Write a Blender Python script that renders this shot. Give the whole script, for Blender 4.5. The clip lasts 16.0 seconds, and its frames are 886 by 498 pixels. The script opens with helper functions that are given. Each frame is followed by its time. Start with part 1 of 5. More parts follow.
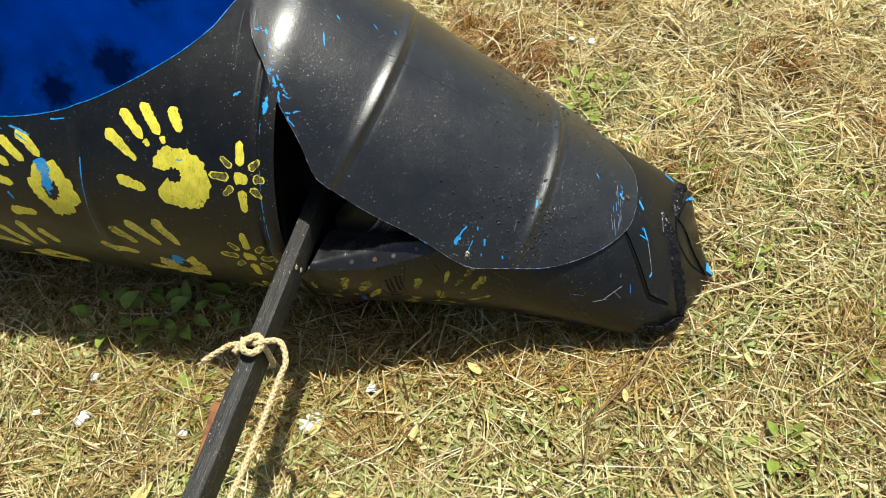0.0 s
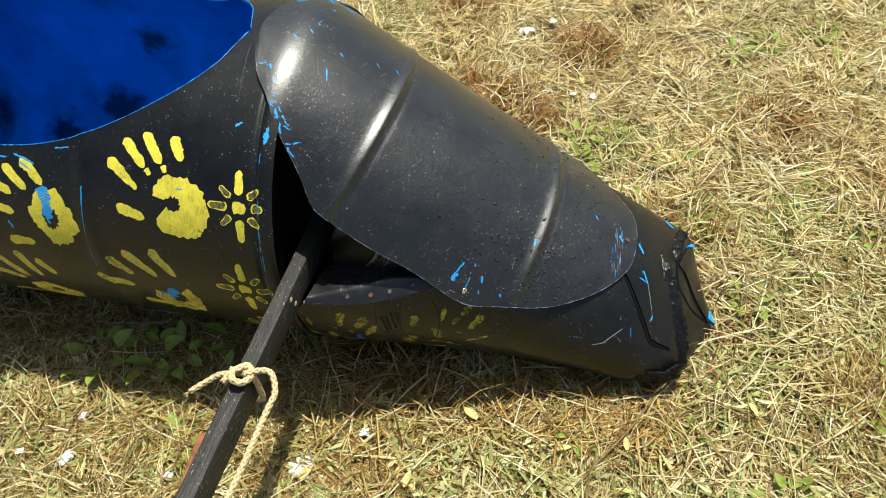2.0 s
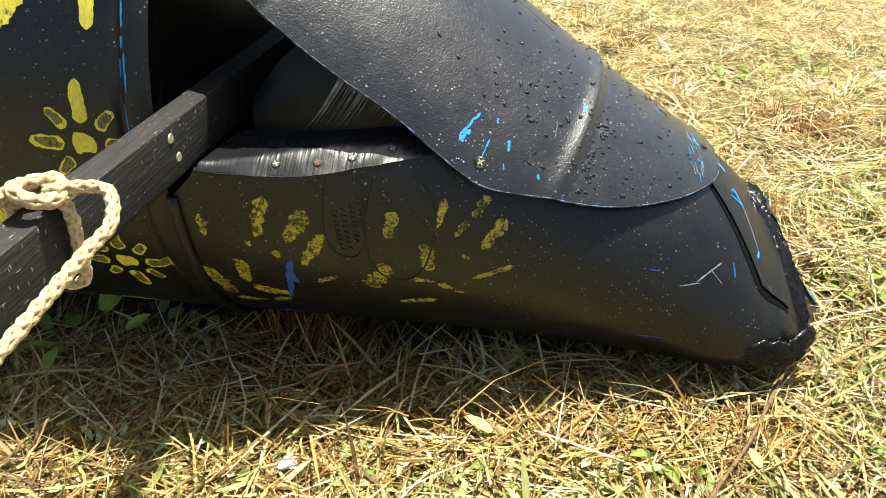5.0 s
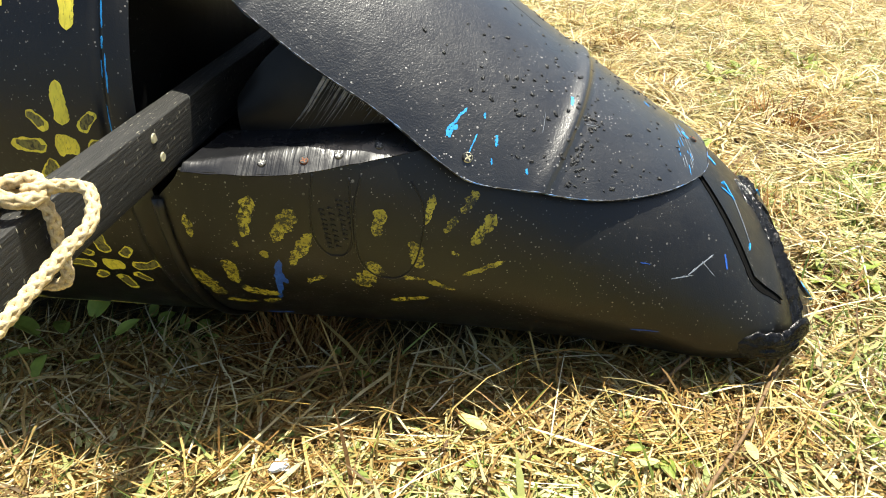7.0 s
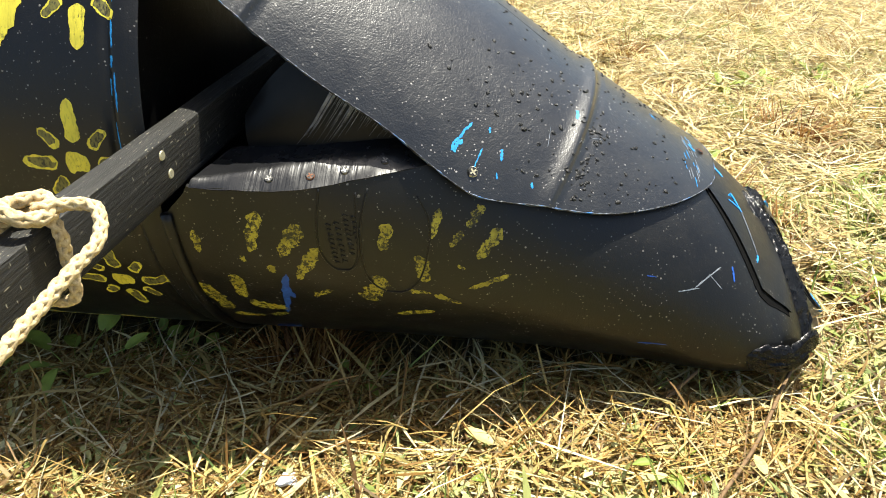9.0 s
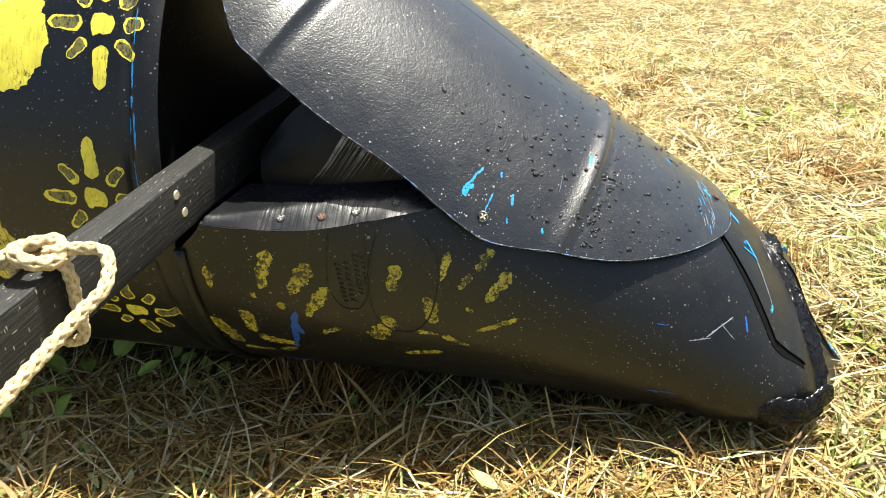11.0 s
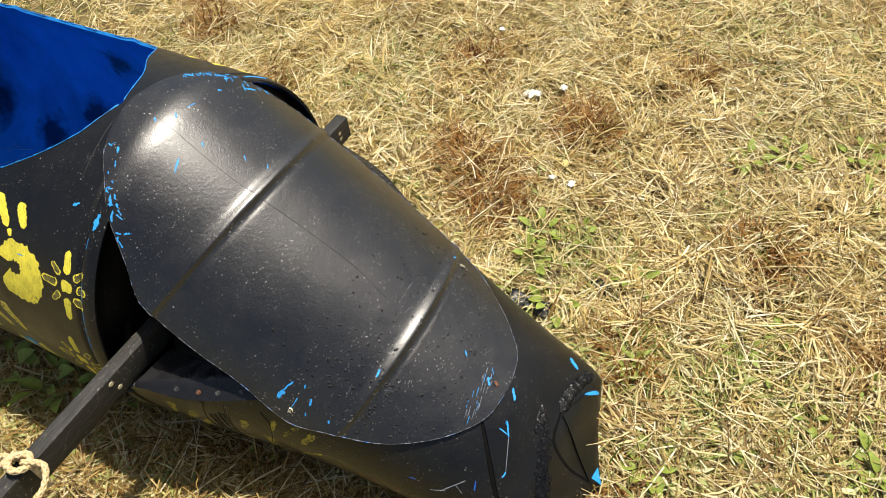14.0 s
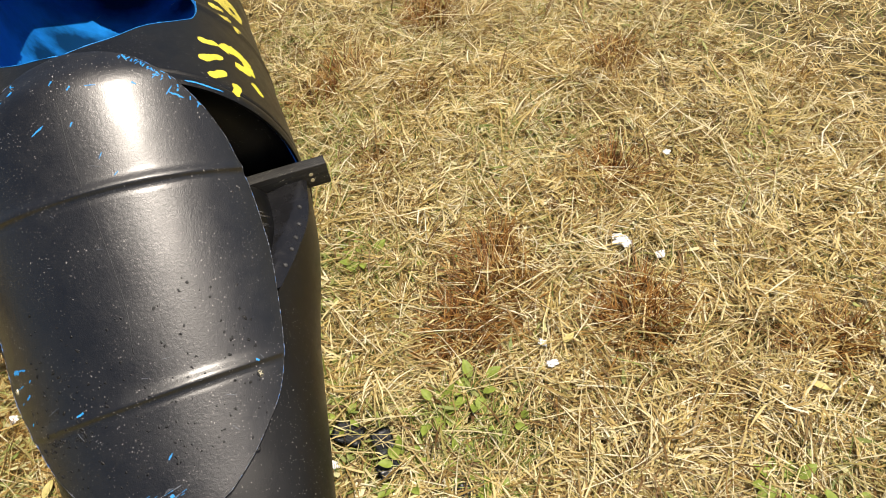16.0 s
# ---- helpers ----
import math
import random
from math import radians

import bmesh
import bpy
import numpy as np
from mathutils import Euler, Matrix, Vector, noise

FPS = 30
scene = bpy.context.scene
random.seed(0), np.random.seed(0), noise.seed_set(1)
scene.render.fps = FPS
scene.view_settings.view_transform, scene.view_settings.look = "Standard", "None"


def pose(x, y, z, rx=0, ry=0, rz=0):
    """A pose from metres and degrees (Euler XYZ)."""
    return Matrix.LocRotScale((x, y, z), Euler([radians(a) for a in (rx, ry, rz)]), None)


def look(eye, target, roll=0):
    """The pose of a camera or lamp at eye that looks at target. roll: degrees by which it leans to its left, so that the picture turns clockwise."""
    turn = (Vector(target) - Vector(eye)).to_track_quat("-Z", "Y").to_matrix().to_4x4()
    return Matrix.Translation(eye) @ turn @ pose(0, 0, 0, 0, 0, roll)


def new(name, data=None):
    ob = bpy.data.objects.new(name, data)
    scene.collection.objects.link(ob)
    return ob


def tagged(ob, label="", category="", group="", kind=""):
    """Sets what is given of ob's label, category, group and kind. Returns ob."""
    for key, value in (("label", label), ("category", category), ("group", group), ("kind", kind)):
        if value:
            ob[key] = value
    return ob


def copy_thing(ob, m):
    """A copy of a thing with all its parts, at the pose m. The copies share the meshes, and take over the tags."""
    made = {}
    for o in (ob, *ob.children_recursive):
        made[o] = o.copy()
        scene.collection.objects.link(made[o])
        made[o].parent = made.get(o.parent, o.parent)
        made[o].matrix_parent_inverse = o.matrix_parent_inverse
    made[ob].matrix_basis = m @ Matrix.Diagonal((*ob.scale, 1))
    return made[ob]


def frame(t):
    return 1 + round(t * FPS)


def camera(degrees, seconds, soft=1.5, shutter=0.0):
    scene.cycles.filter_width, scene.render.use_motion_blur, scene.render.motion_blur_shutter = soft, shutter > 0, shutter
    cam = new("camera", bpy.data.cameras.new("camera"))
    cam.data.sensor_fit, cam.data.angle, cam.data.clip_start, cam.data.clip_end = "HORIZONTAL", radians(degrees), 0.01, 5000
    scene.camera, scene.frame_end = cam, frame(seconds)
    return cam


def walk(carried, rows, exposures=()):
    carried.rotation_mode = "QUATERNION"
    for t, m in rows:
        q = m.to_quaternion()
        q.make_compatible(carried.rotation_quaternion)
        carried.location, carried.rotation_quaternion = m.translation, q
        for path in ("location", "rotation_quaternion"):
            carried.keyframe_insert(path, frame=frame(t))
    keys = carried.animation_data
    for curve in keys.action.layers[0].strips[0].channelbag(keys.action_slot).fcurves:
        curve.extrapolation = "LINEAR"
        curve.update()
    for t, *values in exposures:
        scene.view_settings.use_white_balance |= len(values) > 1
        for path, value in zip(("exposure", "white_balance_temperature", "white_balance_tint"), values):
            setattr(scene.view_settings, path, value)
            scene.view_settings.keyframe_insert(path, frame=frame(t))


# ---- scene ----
cam = camera(65.1, 16.0, soft=0.95)
PATH = [
    (0, (0.441, -0.795, 1.286), (0.106, 0.236, -0.395), -8.0),
    (0.5, (0.435, -0.839, 1.291), (0.04, 0.226, -0.355), -6.6),
    (1, (0.448, -0.848, 1.296), (0.111, 0.242, -0.347), -3.9),
    (1.5, (0.45, -0.853, 1.292), (0.106, 0.25, -0.341), -4.6),
    (2, (0.461, -0.833, 1.245), (0.083, 0.358, -0.316), -6.6),
    (2.5, (0.402, -0.789, 0.965), (0.092, 0.619, -0.42), -4.4),
    (3, (0.349, -0.798, 0.691), (0.061, 0.775, -0.511), -1.6),
    (3.5, (0.335, -0.797, 0.626), (0.055, 0.805, -0.538), -0.8),
    (4, (0.328, -0.794, 0.604), (0.132, 0.824, -0.556), 0.3),
    (4.5, (0.318, -0.803, 0.61), (0.139, 0.847, -0.506), 1.3),
    (7, (0.325, -0.802, 0.6), (0.158, 0.863, -0.496), 0.3),
    (7.5, (0.326, -0.802, 0.599), (0.154, 0.862, -0.496), 0.2),
    (8, (0.326, -0.804, 0.603), (0.148, 0.869, -0.478), 0.1),
    (10.5, (0.341, -0.797, 0.605), (0.097, 0.881, -0.456), -0.8),
    (11, (0.344, -0.789, 0.626), (0.07, 0.906, -0.4), -0.0),
    (11.5, (0.36, -0.763, 0.792), (0.007, 0.801, -0.403), -2.2),
    (12, (0.422, -0.765, 1.152), (0.003, 0.574, -0.273), -5.6),
    (12.5, (0.508, -0.786, 1.325), (0.078, 0.423, -0.209), -5.9),
    (13, (0.548, -0.708, 1.323), (0.146, 0.466, -0.245), -3.7),
    (13.5, (0.617, -0.6, 1.319), (0.161, 0.487, -0.296), -5.5),
    (14, (0.775, -0.47, 1.286), (0.113, 0.569, -0.29), -7.5),
    (14.5, (0.912, -0.34, 1.283), (0.018, 0.533, -0.278), -10.6),
    (15, (0.956, -0.104, 1.263), (-0.162, 0.5, -0.281), -15.7),
    (15.5, (0.99, 0.118, 1.235), (-0.199, 0.553, -0.313), -14.4),
    (16, (1.061, 0.313, 1.21), (-0.201, 0.641, -0.307), -9.0),
]
walk(
    cam,
    [(t, look(eye, target, roll)) for t, eye, target, roll in PATH],
    [(0, 0.36, 6320, 4), (2, 0.42, 6320, 4), (3, 0.80, 6520, 5), (3.5, 1.03, 6520, 5.5), (4.5, 1.10, 6470, 5.5), (7, 1.18, 6470, 5.5), (11, 1.27, 6420, 5.5), (11.5, 1.30, 6370, 6.5), (12, 1.05, 6420, 8), (12.5, 0.77, 6470, 9), (13.5, 0.48, 6620, 9), (14.5, 0.32, 6670, 11), (16, 0.16, 6770, 13)],
)

# ---- light ----
SUN_TO = Vector((0.136, 0.290, 1.0)).normalized()
world = bpy.data.worlds.new("sky")
scene.world = world
world.use_nodes = True
wn = world.node_tree.nodes
sky = wn.new("ShaderNodeTexSky")
sky.sky_type, sky.sun_disc = "NISHITA", False
sky.dust_density, sky.ozone_density = 3.0, 0.9
sky.sun_elevation, sky.sun_rotation = math.asin(SUN_TO.z), math.atan2(SUN_TO.x, SUN_TO.y)
wn["Background"].inputs["Strength"].default_value = 0.078
world.node_tree.links.new(sky.outputs[0], wn["Background"].inputs["Color"])
sun = new("sun", bpy.data.lights.new("sun", "SUN"))
sun.data.energy, sun.data.angle, sun.data.color = 5.0, radians(0.53), (1.0, 0.94, 0.83)
sun.matrix_world = Matrix.Translation((1, 2, 6)) @ SUN_TO.to_track_quat("Z", "Y").to_matrix().to_4x4()


# ---- materials ----
class Nodes:
    """Short calls for the node tree of one material."""

    def __init__(self, name):
        self.mat = bpy.data.materials.new(name)
        self.mat.use_nodes = True
        self.tree = self.mat.node_tree
        self.bsdf = self.tree.nodes["Principled BSDF"]
        self.coord = self.tree.nodes.new("ShaderNodeTexCoord").outputs["Object"]

    def put(self, value, socket):
        if isinstance(value, bpy.types.NodeSocket):
            self.tree.links.new(value, socket)
        elif isinstance(value, (tuple, list)) and len(value) == 3 and socket.type == "RGBA":
            socket.default_value = (*value, 1)
        else:
            socket.default_value = value

    def noise(self, scale, detail=4.0, rough=0.6, stretch=None):
        n = self.tree.nodes.new("ShaderNodeTexNoise")
        n.inputs["Scale"].default_value = scale
        n.inputs["Detail"].default_value, n.inputs["Roughness"].default_value = detail, rough
        self.tree.links.new(self.mapped(stretch), n.inputs["Vector"])
        return n.outputs["Fac"]

    def mapped(self, stretch):
        if stretch is None:
            return self.coord
        m = self.tree.nodes.new("ShaderNodeMapping")
        m.inputs["Rotation"].default_value = [radians(a) for a in stretch[3:]] if len(stretch) > 3 else (0, 0, 0)
        m.inputs["Scale"].default_value = stretch[:3]
        self.tree.links.new(self.coord, m.inputs["Vector"])
        return m.outputs["Vector"]

    def cells(self, scale, stretch=None, what="Distance"):
        n = self.tree.nodes.new("ShaderNodeTexVoronoi")
        n.inputs["Scale"].default_value = scale
        self.tree.links.new(self.mapped(stretch), n.inputs["Vector"])
        return n.outputs[what]

    def ramp(self, fac, *stops):
        n = self.tree.nodes.new("ShaderNodeValToRGB")
        while len(n.color_ramp.elements) < len(stops):
            n.color_ramp.elements.new(0.5)
        for e, (at, col) in zip(n.color_ramp.elements, stops):
            e.position, e.color = at, (*(col if isinstance(col, tuple) else (col,) * 3), 1)
        self.put(fac, n.inputs["Fac"])
        return n.outputs["Color"]

    def mix(self, fac, a, b):
        n = self.tree.nodes.new("ShaderNodeMix")
        n.data_type = "RGBA"
        for v, i in ((fac, 0), (a, 6), (b, 7)):
            self.put(v, n.inputs[i])
        return n.outputs[2]

    def times(self, a, b, how="MULTIPLY"):
        n = self.tree.nodes.new("ShaderNodeMath")
        n.operation = how
        self.put(a, n.inputs[0])
        self.put(b, n.inputs[1])
        return n.outputs[0]

    def island(self):
        return self.tree.nodes.new("ShaderNodeNewGeometry").outputs["Random Per Island"]

    def random(self):
        return self.tree.nodes.new("ShaderNodeObjectInfo").outputs["Random"]

    def done(self, color, rough, bump=None, strength=0.2, distance=0.001, **more):
        self.put(color, self.bsdf.inputs["Base Color"])
        self.put(rough, self.bsdf.inputs["Roughness"])
        for key, value in more.items():
            self.put(value, self.bsdf.inputs[key.replace("_", " ")])
        if bump is not None:
            b = self.tree.nodes.new("ShaderNodeBump")
            b.inputs["Strength"].default_value, b.inputs["Distance"].default_value = strength, distance
            self.put(bump, b.inputs["Height"])
            self.tree.links.new(b.outputs["Normal"], self.bsdf.inputs["Normal"])
        return self.mat


def black_paint(name, dust, grain, low, high, dark, bump, shine, coat):
    """Black painted barrel plastic: orange-peel grain, dust specks of all sizes, fine pale scratches, smears in the gloss."""
    n = Nodes(name)
    smear = n.times(n.noise(7, 6, 0.7), n.times(n.times(n.noise(38, 5, 0.7), 0.5, "SUBTRACT"), 0.7), "ADD")
    pale = 0.0
    for scale, size, low_, high_ in ((120, 0.21, 0.44, 0.66), (300, 0.37, 0.40, 0.62)):
        chance = n.times(n.cells(scale, None, "Color"), 3.0, "POWER")
        speck = n.ramp(n.times(n.cells(scale), n.times(chance, size), "SUBTRACT"), (0.0, 1.0), (0.03, 0.0))
        pale = n.times(pale, n.times(speck, n.ramp(n.noise(14, 5, 0.75), (low_, 0.0), (high_, dust))), "MAXIMUM")
    for turn in (35, -50):
        line = n.ramp(n.cells(46, (1.0, 0.07, 1.0, 10, 20, turn)), (0.012, 1.0), (0.028, 0.0))
        pale = n.times(pale, n.times(line, n.ramp(n.noise(9, 4, 0.7), (0.54, 0.0), (0.66, 0.8 * dust))), "MAXIMUM")
    base = n.ramp(smear, (0.3, (0.7 * dark, 0.68 * dark, 0.63 * dark)), (0.7, (1.3 * dark, 1.25 * dark, 1.14 * dark)))
    color = n.mix(pale, base, (0.44, 0.42, 0.39))
    rough = n.times(n.ramp(smear, (0.28, low), (0.72, high)), n.times(pale, 0.3), "ADD")
    height = n.times(n.noise(grain, 2, 0.5), n.times(n.noise(0.30 * grain, 3), 1.2), "ADD")
    return n.done(color, rough, height, bump, 0.0005, Specular_IOR_Level=shine, Coat_Weight=coat, Coat_Roughness=0.28)


def speckle(name, low, high, scale, rough, strength=0.3, **more):
    n = Nodes(name)
    fac = n.noise(scale, 6, 0.65)
    return n.done(n.ramp(fac, (0.3, low), (0.7, high)), rough, fac, strength, 0.001, **more)


def worn_paint(name, color, wear):
    """Brushed-on paint, thin and streaky, with the black showing through."""
    n = Nodes(name)
    gap = n.ramp(n.times(n.noise(420, 3, 0.7, (1.0, 0.5, 0.5)), n.times(n.noise(35, 3), 0.5), "ADD"), (0.60 + wear, 1.0), (0.80 + wear, 0.0))
    tone = n.ramp(n.noise(45, 3), (0.3, tuple(0.72 * c for c in color)), (0.7, color))
    ridges = n.noise(420, 3, 0.6, (1.0, 0.22, 0.22, 0, 0, 30))
    tone = n.mix(n.ramp(ridges, (0.34, 0.45), (0.48, 0.0)), tone, tuple(0.45 * c for c in color))
    return n.done(n.mix(gap, tone, (0.012, 0.012, 0.011)), 0.5, ridges, 0.5, 0.0006)


M_BODY = black_paint("black_hull_paint", 0.6, 700, 0.33, 0.52, 0.0035, 0.40, 0.42, 0.14)
M_DECK = black_paint("black_deck_paint", 1.0, 560, 0.28, 0.46, 0.0060, 0.80, 0.72, 0.60)
M_GROOVE = Nodes("cut_black_plastic")
M_GROOVE = M_GROOVE.done((0.010, 0.010, 0.011), M_GROOVE.ramp(M_GROOVE.noise(30, 4), (0.3, 0.16), (0.7, 0.36)), M_GROOVE.times(M_GROOVE.noise(190, 3, 0.6, (1.0, 0.06, 0.06, 0, 0, 25)), M_GROOVE.ramp(M_GROOVE.noise(11, 3), (0.36, 0.15), (0.60, 1.0))), 0.6, 0.0022)
M_TAR = speckle("melted_black_plastic", (0.006, 0.006, 0.007), (0.02, 0.02, 0.021), 120, 0.24, 0.9)
M_BLUE = Nodes("blue_barrel_plastic")


def stain_and_shade_spots(n, spots):
    """Soft dark blotches round places on the inside of the barrel."""
    blur = n.times(n.times(n.noise(14, 5, 0.65), 0.5, "SUBTRACT"), 0.16)
    total = 0.0
    for x, deg, size in spots:
        d = n.tree.nodes.new("ShaderNodeVectorMath")
        d.operation = "DISTANCE"
        n.put(n.coord, d.inputs[0])
        d.inputs[1].default_value = (x + 0.2, -0.303 * math.sin(radians(deg)), 0.312 + 0.303 * math.cos(radians(deg)))
        total = n.times(n.ramp(n.times(d.outputs["Value"], blur, "ADD"), (size * 0.40, 0.93), (size, 0.0)), total, "MAXIMUM")
    return total


# Dirt blotches; the spots at 122 to 170 degrees paint down the sunlit floor.
blot_ = stain_and_shade_spots(M_BLUE, ((-0.681, -119, 0.085), (-0.531, -80, 0.06), (-1.09, -124, 0.11), (-0.85, -131, 0.08), (-1.2, -133, 0.10), (-1.33, -149, 0.10), (-0.60, -135, 0.06), (-1.15, 165, 0.18), (-1.55, 170, 0.20), (-1.17, 140, 0.15), (-1.02, 122, 0.11), (-1.08, 160, 0.12)))
cloud_ = M_BLUE.times(M_BLUE.ramp(M_BLUE.noise(5.5, 5, 0.6), (0.44, 0.0), (0.70, 0.5)), blot_, "MAXIMUM")
M_BLUE = M_BLUE.done(M_BLUE.mix(cloud_, M_BLUE.ramp(M_BLUE.noise(6, 4), (0.3, (0.004, 0.16, 0.56)), (0.7, (0.008, 0.24, 0.72))), (0.002, 0.020, 0.060)), 0.42, M_BLUE.noise(50, 3), 0.1, Specular_IOR_Level=0.15)
M_LIP = speckle("cut_blue_edge", (0.006, 0.19, 0.58), (0.02, 0.30, 0.78), 60, 0.45)
M_BLUEMARK = speckle("scraped_blue_plastic", (0.006, 0.22, 0.66), (0.04, 0.40, 0.85), 300, 0.6)
M_SCRATCH = speckle("pale_scratch", (0.09, 0.11, 0.14), (0.30, 0.33, 0.37), 300, 0.6)
M_BLUESMEAR = speckle("smeared_blue_paint", (0.008, 0.045, 0.24), (0.02, 0.11, 0.48), 200, 0.5)
M_YELLOW = worn_paint("yellow_paint", (0.92, 0.80, 0.075), -0.15)
M_YELLOW_THIN = worn_paint("thin_yellow_paint", (0.84, 0.72, 0.11), -0.05)
M_OLIVE = worn_paint("olive_film_of_paint", (0.22, 0.20, 0.05), -0.02)
M_PRINT = Nodes("sponged_yellow_paint")
sponge_ = M_PRINT.times(M_PRINT.noise(330, 4, 0.75), M_PRINT.times(M_PRINT.noise(85, 4, 0.7), 0.9), "ADD")
M_PRINT = M_PRINT.done(M_PRINT.mix(M_PRINT.ramp(sponge_, (0.88, 1.0), (1.10, 0.0)), M_PRINT.ramp(M_PRINT.noise(60, 3), (0.3, (0.26, 0.22, 0.02)), (0.7, (0.58, 0.50, 0.05))), (0.030, 0.028, 0.010)), 0.42, sponge_, 0.4, 0.0006)
M_BAR = Nodes("black_stained_wood")
grain_ = M_BAR.noise(38, 5, 0.7, (9.0, 0.35, 9.0))
fleck_ = M_BAR.times(M_BAR.ramp(M_BAR.cells(330, (1.0, 0.9, 0.22, 28, 0, 0)), (0.11, 1.0), (0.16, 0.0)), M_BAR.ramp(M_BAR.cells(260, (1.0, 0.16, 0.9, -20, 0, 0)), (0.08, 1.0), (0.13, 0.0)), "MAXIMUM")
fleck_ = M_BAR.times(fleck_, M_BAR.ramp(M_BAR.noise(24, 5, 0.7), (0.42, 0.0), (0.55, 0.9)))
M_BAR = M_BAR.done(M_BAR.mix(fleck_, M_BAR.ramp(grain_, (0.3, (0.005, 0.005, 0.004)), (0.75, (0.030, 0.028, 0.024))), (0.45, 0.42, 0.32)), M_BAR.ramp(grain_, (0.3, 0.72), (0.7, 0.48)), grain_, 0.9, 0.002)
M_ROPE = speckle("braided_rope", (0.40, 0.28, 0.12), (0.76, 0.62, 0.37), 260, 0.85, 0.9)
M_SCREW = speckle("zinc_screw", (0.50, 0.45, 0.28), (0.78, 0.72, 0.50), 400, 0.40, Metallic=0.35)
M_RUST = speckle("rusty_screw", (0.16, 0.05, 0.02), (0.32, 0.12, 0.05), 500, 0.7)
M_SLOT = speckle("screw_slot", (0.01, 0.01, 0.01), (0.03, 0.03, 0.03), 300, 0.6)
M_STICK = speckle("orange_brown_wood", (0.10, 0.035, 0.012), (0.30, 0.12, 0.035), 60, 0.7)
M_FOAM = speckle("white_foam", (0.74, 0.74, 0.72), (0.88, 0.88, 0.86), 300, 0.8)
M_STEM = speckle("dry_brown_stem", (0.12, 0.07, 0.03), (0.24, 0.15, 0.07), 120, 0.8)

M_SOIL = Nodes("mown_turf_soil")
turf_ = M_SOIL.times(M_SOIL.noise(160, 5, 0.75, (1.0, 0.25, 1.0, 0, 0, 20)), M_SOIL.noise(150, 5, 0.75, (0.25, 1.0, 1.0, 0, 0, -25)), "MAXIMUM")
away_ = M_SOIL.tree.nodes.new("ShaderNodeVectorMath")
away_.operation = "DISTANCE"
M_SOIL.put(M_SOIL.coord, away_.inputs[0])
away_.inputs[1].default_value = (0.2, 0.5, 0.0)
meadow_ = M_SOIL.ramp(M_SOIL.times(M_SOIL.times(away_.outputs["Value"], 0.2), M_SOIL.times(M_SOIL.noise(1.2, 5), 0.16), "ADD"), (0.28, 0.0), (0.50, 1.0))
M_SOIL = M_SOIL.done(M_SOIL.mix(meadow_, M_SOIL.mix(M_SOIL.ramp(M_SOIL.noise(1.6, 4), (0.35, 0.0), (0.65, 1.0)), M_SOIL.ramp(turf_, (0.42, (0.036, 0.024, 0.010)), (0.70, (0.32, 0.23, 0.085))), M_SOIL.ramp(turf_, (0.42, (0.034, 0.027, 0.009)), (0.70, (0.28, 0.23, 0.075)))), M_SOIL.ramp(turf_, (0.40, (0.10, 0.073, 0.028)), (0.70, (0.36, 0.285, 0.125)))), 0.9, turf_, 0.8, 0.01)


def blade_material(name, *stops, rough=0.55, patches=False):
    """Each blade its own tone, a little paler along its length in places."""
    n = Nodes(name)
    tone = n.ramp(n.island(), *stops)
    shade = n.ramp(n.noise(60, 3), (0.3, (0.72, 0.72, 0.72)), (0.7, (1.08, 1.08, 1.05)))
    if patches:
        shade = n.mix(n.ramp(n.noise(3.2, 4, 0.6), (0.42, 0.0), (0.66, 0.6)), shade, (0.90, 0.84, 0.62))
        shade = n.mix(n.ramp(n.noise(13, 4, 0.6), (0.52, 0.0), (0.70, 0.65)), shade, (0.58, 0.47, 0.32))
    mul = n.tree.nodes.new("ShaderNodeMix")
    mul.data_type, mul.blend_type = "RGBA", "MULTIPLY"
    mul.inputs[0].default_value = 1.0
    n.put(tone, mul.inputs[6])
    n.put(shade, mul.inputs[7])
    n.done(mul.outputs[2], rough, Specular_IOR_Level=0.35)
    thin, both = n.tree.nodes.new("ShaderNodeBsdfTranslucent"), n.tree.nodes.new("ShaderNodeMixShader")
    n.put(mul.outputs[2], thin.inputs["Color"])
    both.inputs["Fac"].default_value = 0.22
    n.put(n.bsdf.outputs[0], both.inputs[1])
    n.put(thin.outputs[0], both.inputs[2])
    n.put(both.outputs[0], n.tree.nodes["Material Output"].inputs["Surface"])
    return n.mat


M_STRAW = blade_material("dry_straw", (0.0, (0.12, 0.070, 0.026)), (0.25, (0.27, 0.185, 0.062)), (0.5, (0.42, 0.312, 0.112)), (0.75, (0.62, 0.50, 0.235)), (1.0, (0.85, 0.77, 0.52)), patches=True)
M_BLEACH = blade_material("bleached_straw", (0.0, (0.20, 0.12, 0.038)), (0.22, (0.42, 0.30, 0.105)), (0.5, (0.64, 0.50, 0.20)), (0.75, (0.82, 0.71, 0.39)), (1.0, (0.93, 0.88, 0.68)), patches=True)
M_CURL = blade_material("curled_dry_blade", (0.0, (0.12, 0.062, 0.020)), (0.3, (0.30, 0.18, 0.060)), (0.55, (0.36, 0.31, 0.10)), (0.8, (0.58, 0.48, 0.20)), (1.0, (0.74, 0.67, 0.38)))
M_GREEN = blade_material("green_grass", (0.0, (0.08, 0.130, 0.022)), (0.5, (0.24, 0.315, 0.06)), (1.0, (0.48, 0.51, 0.18)))
M_LITTER = blade_material("cut_leaf_bits", (0.0, (0.19, 0.24, 0.055)), (0.4, (0.38, 0.41, 0.13)), (0.75, (0.55, 0.54, 0.24)), (1.0, (0.74, 0.70, 0.42)))
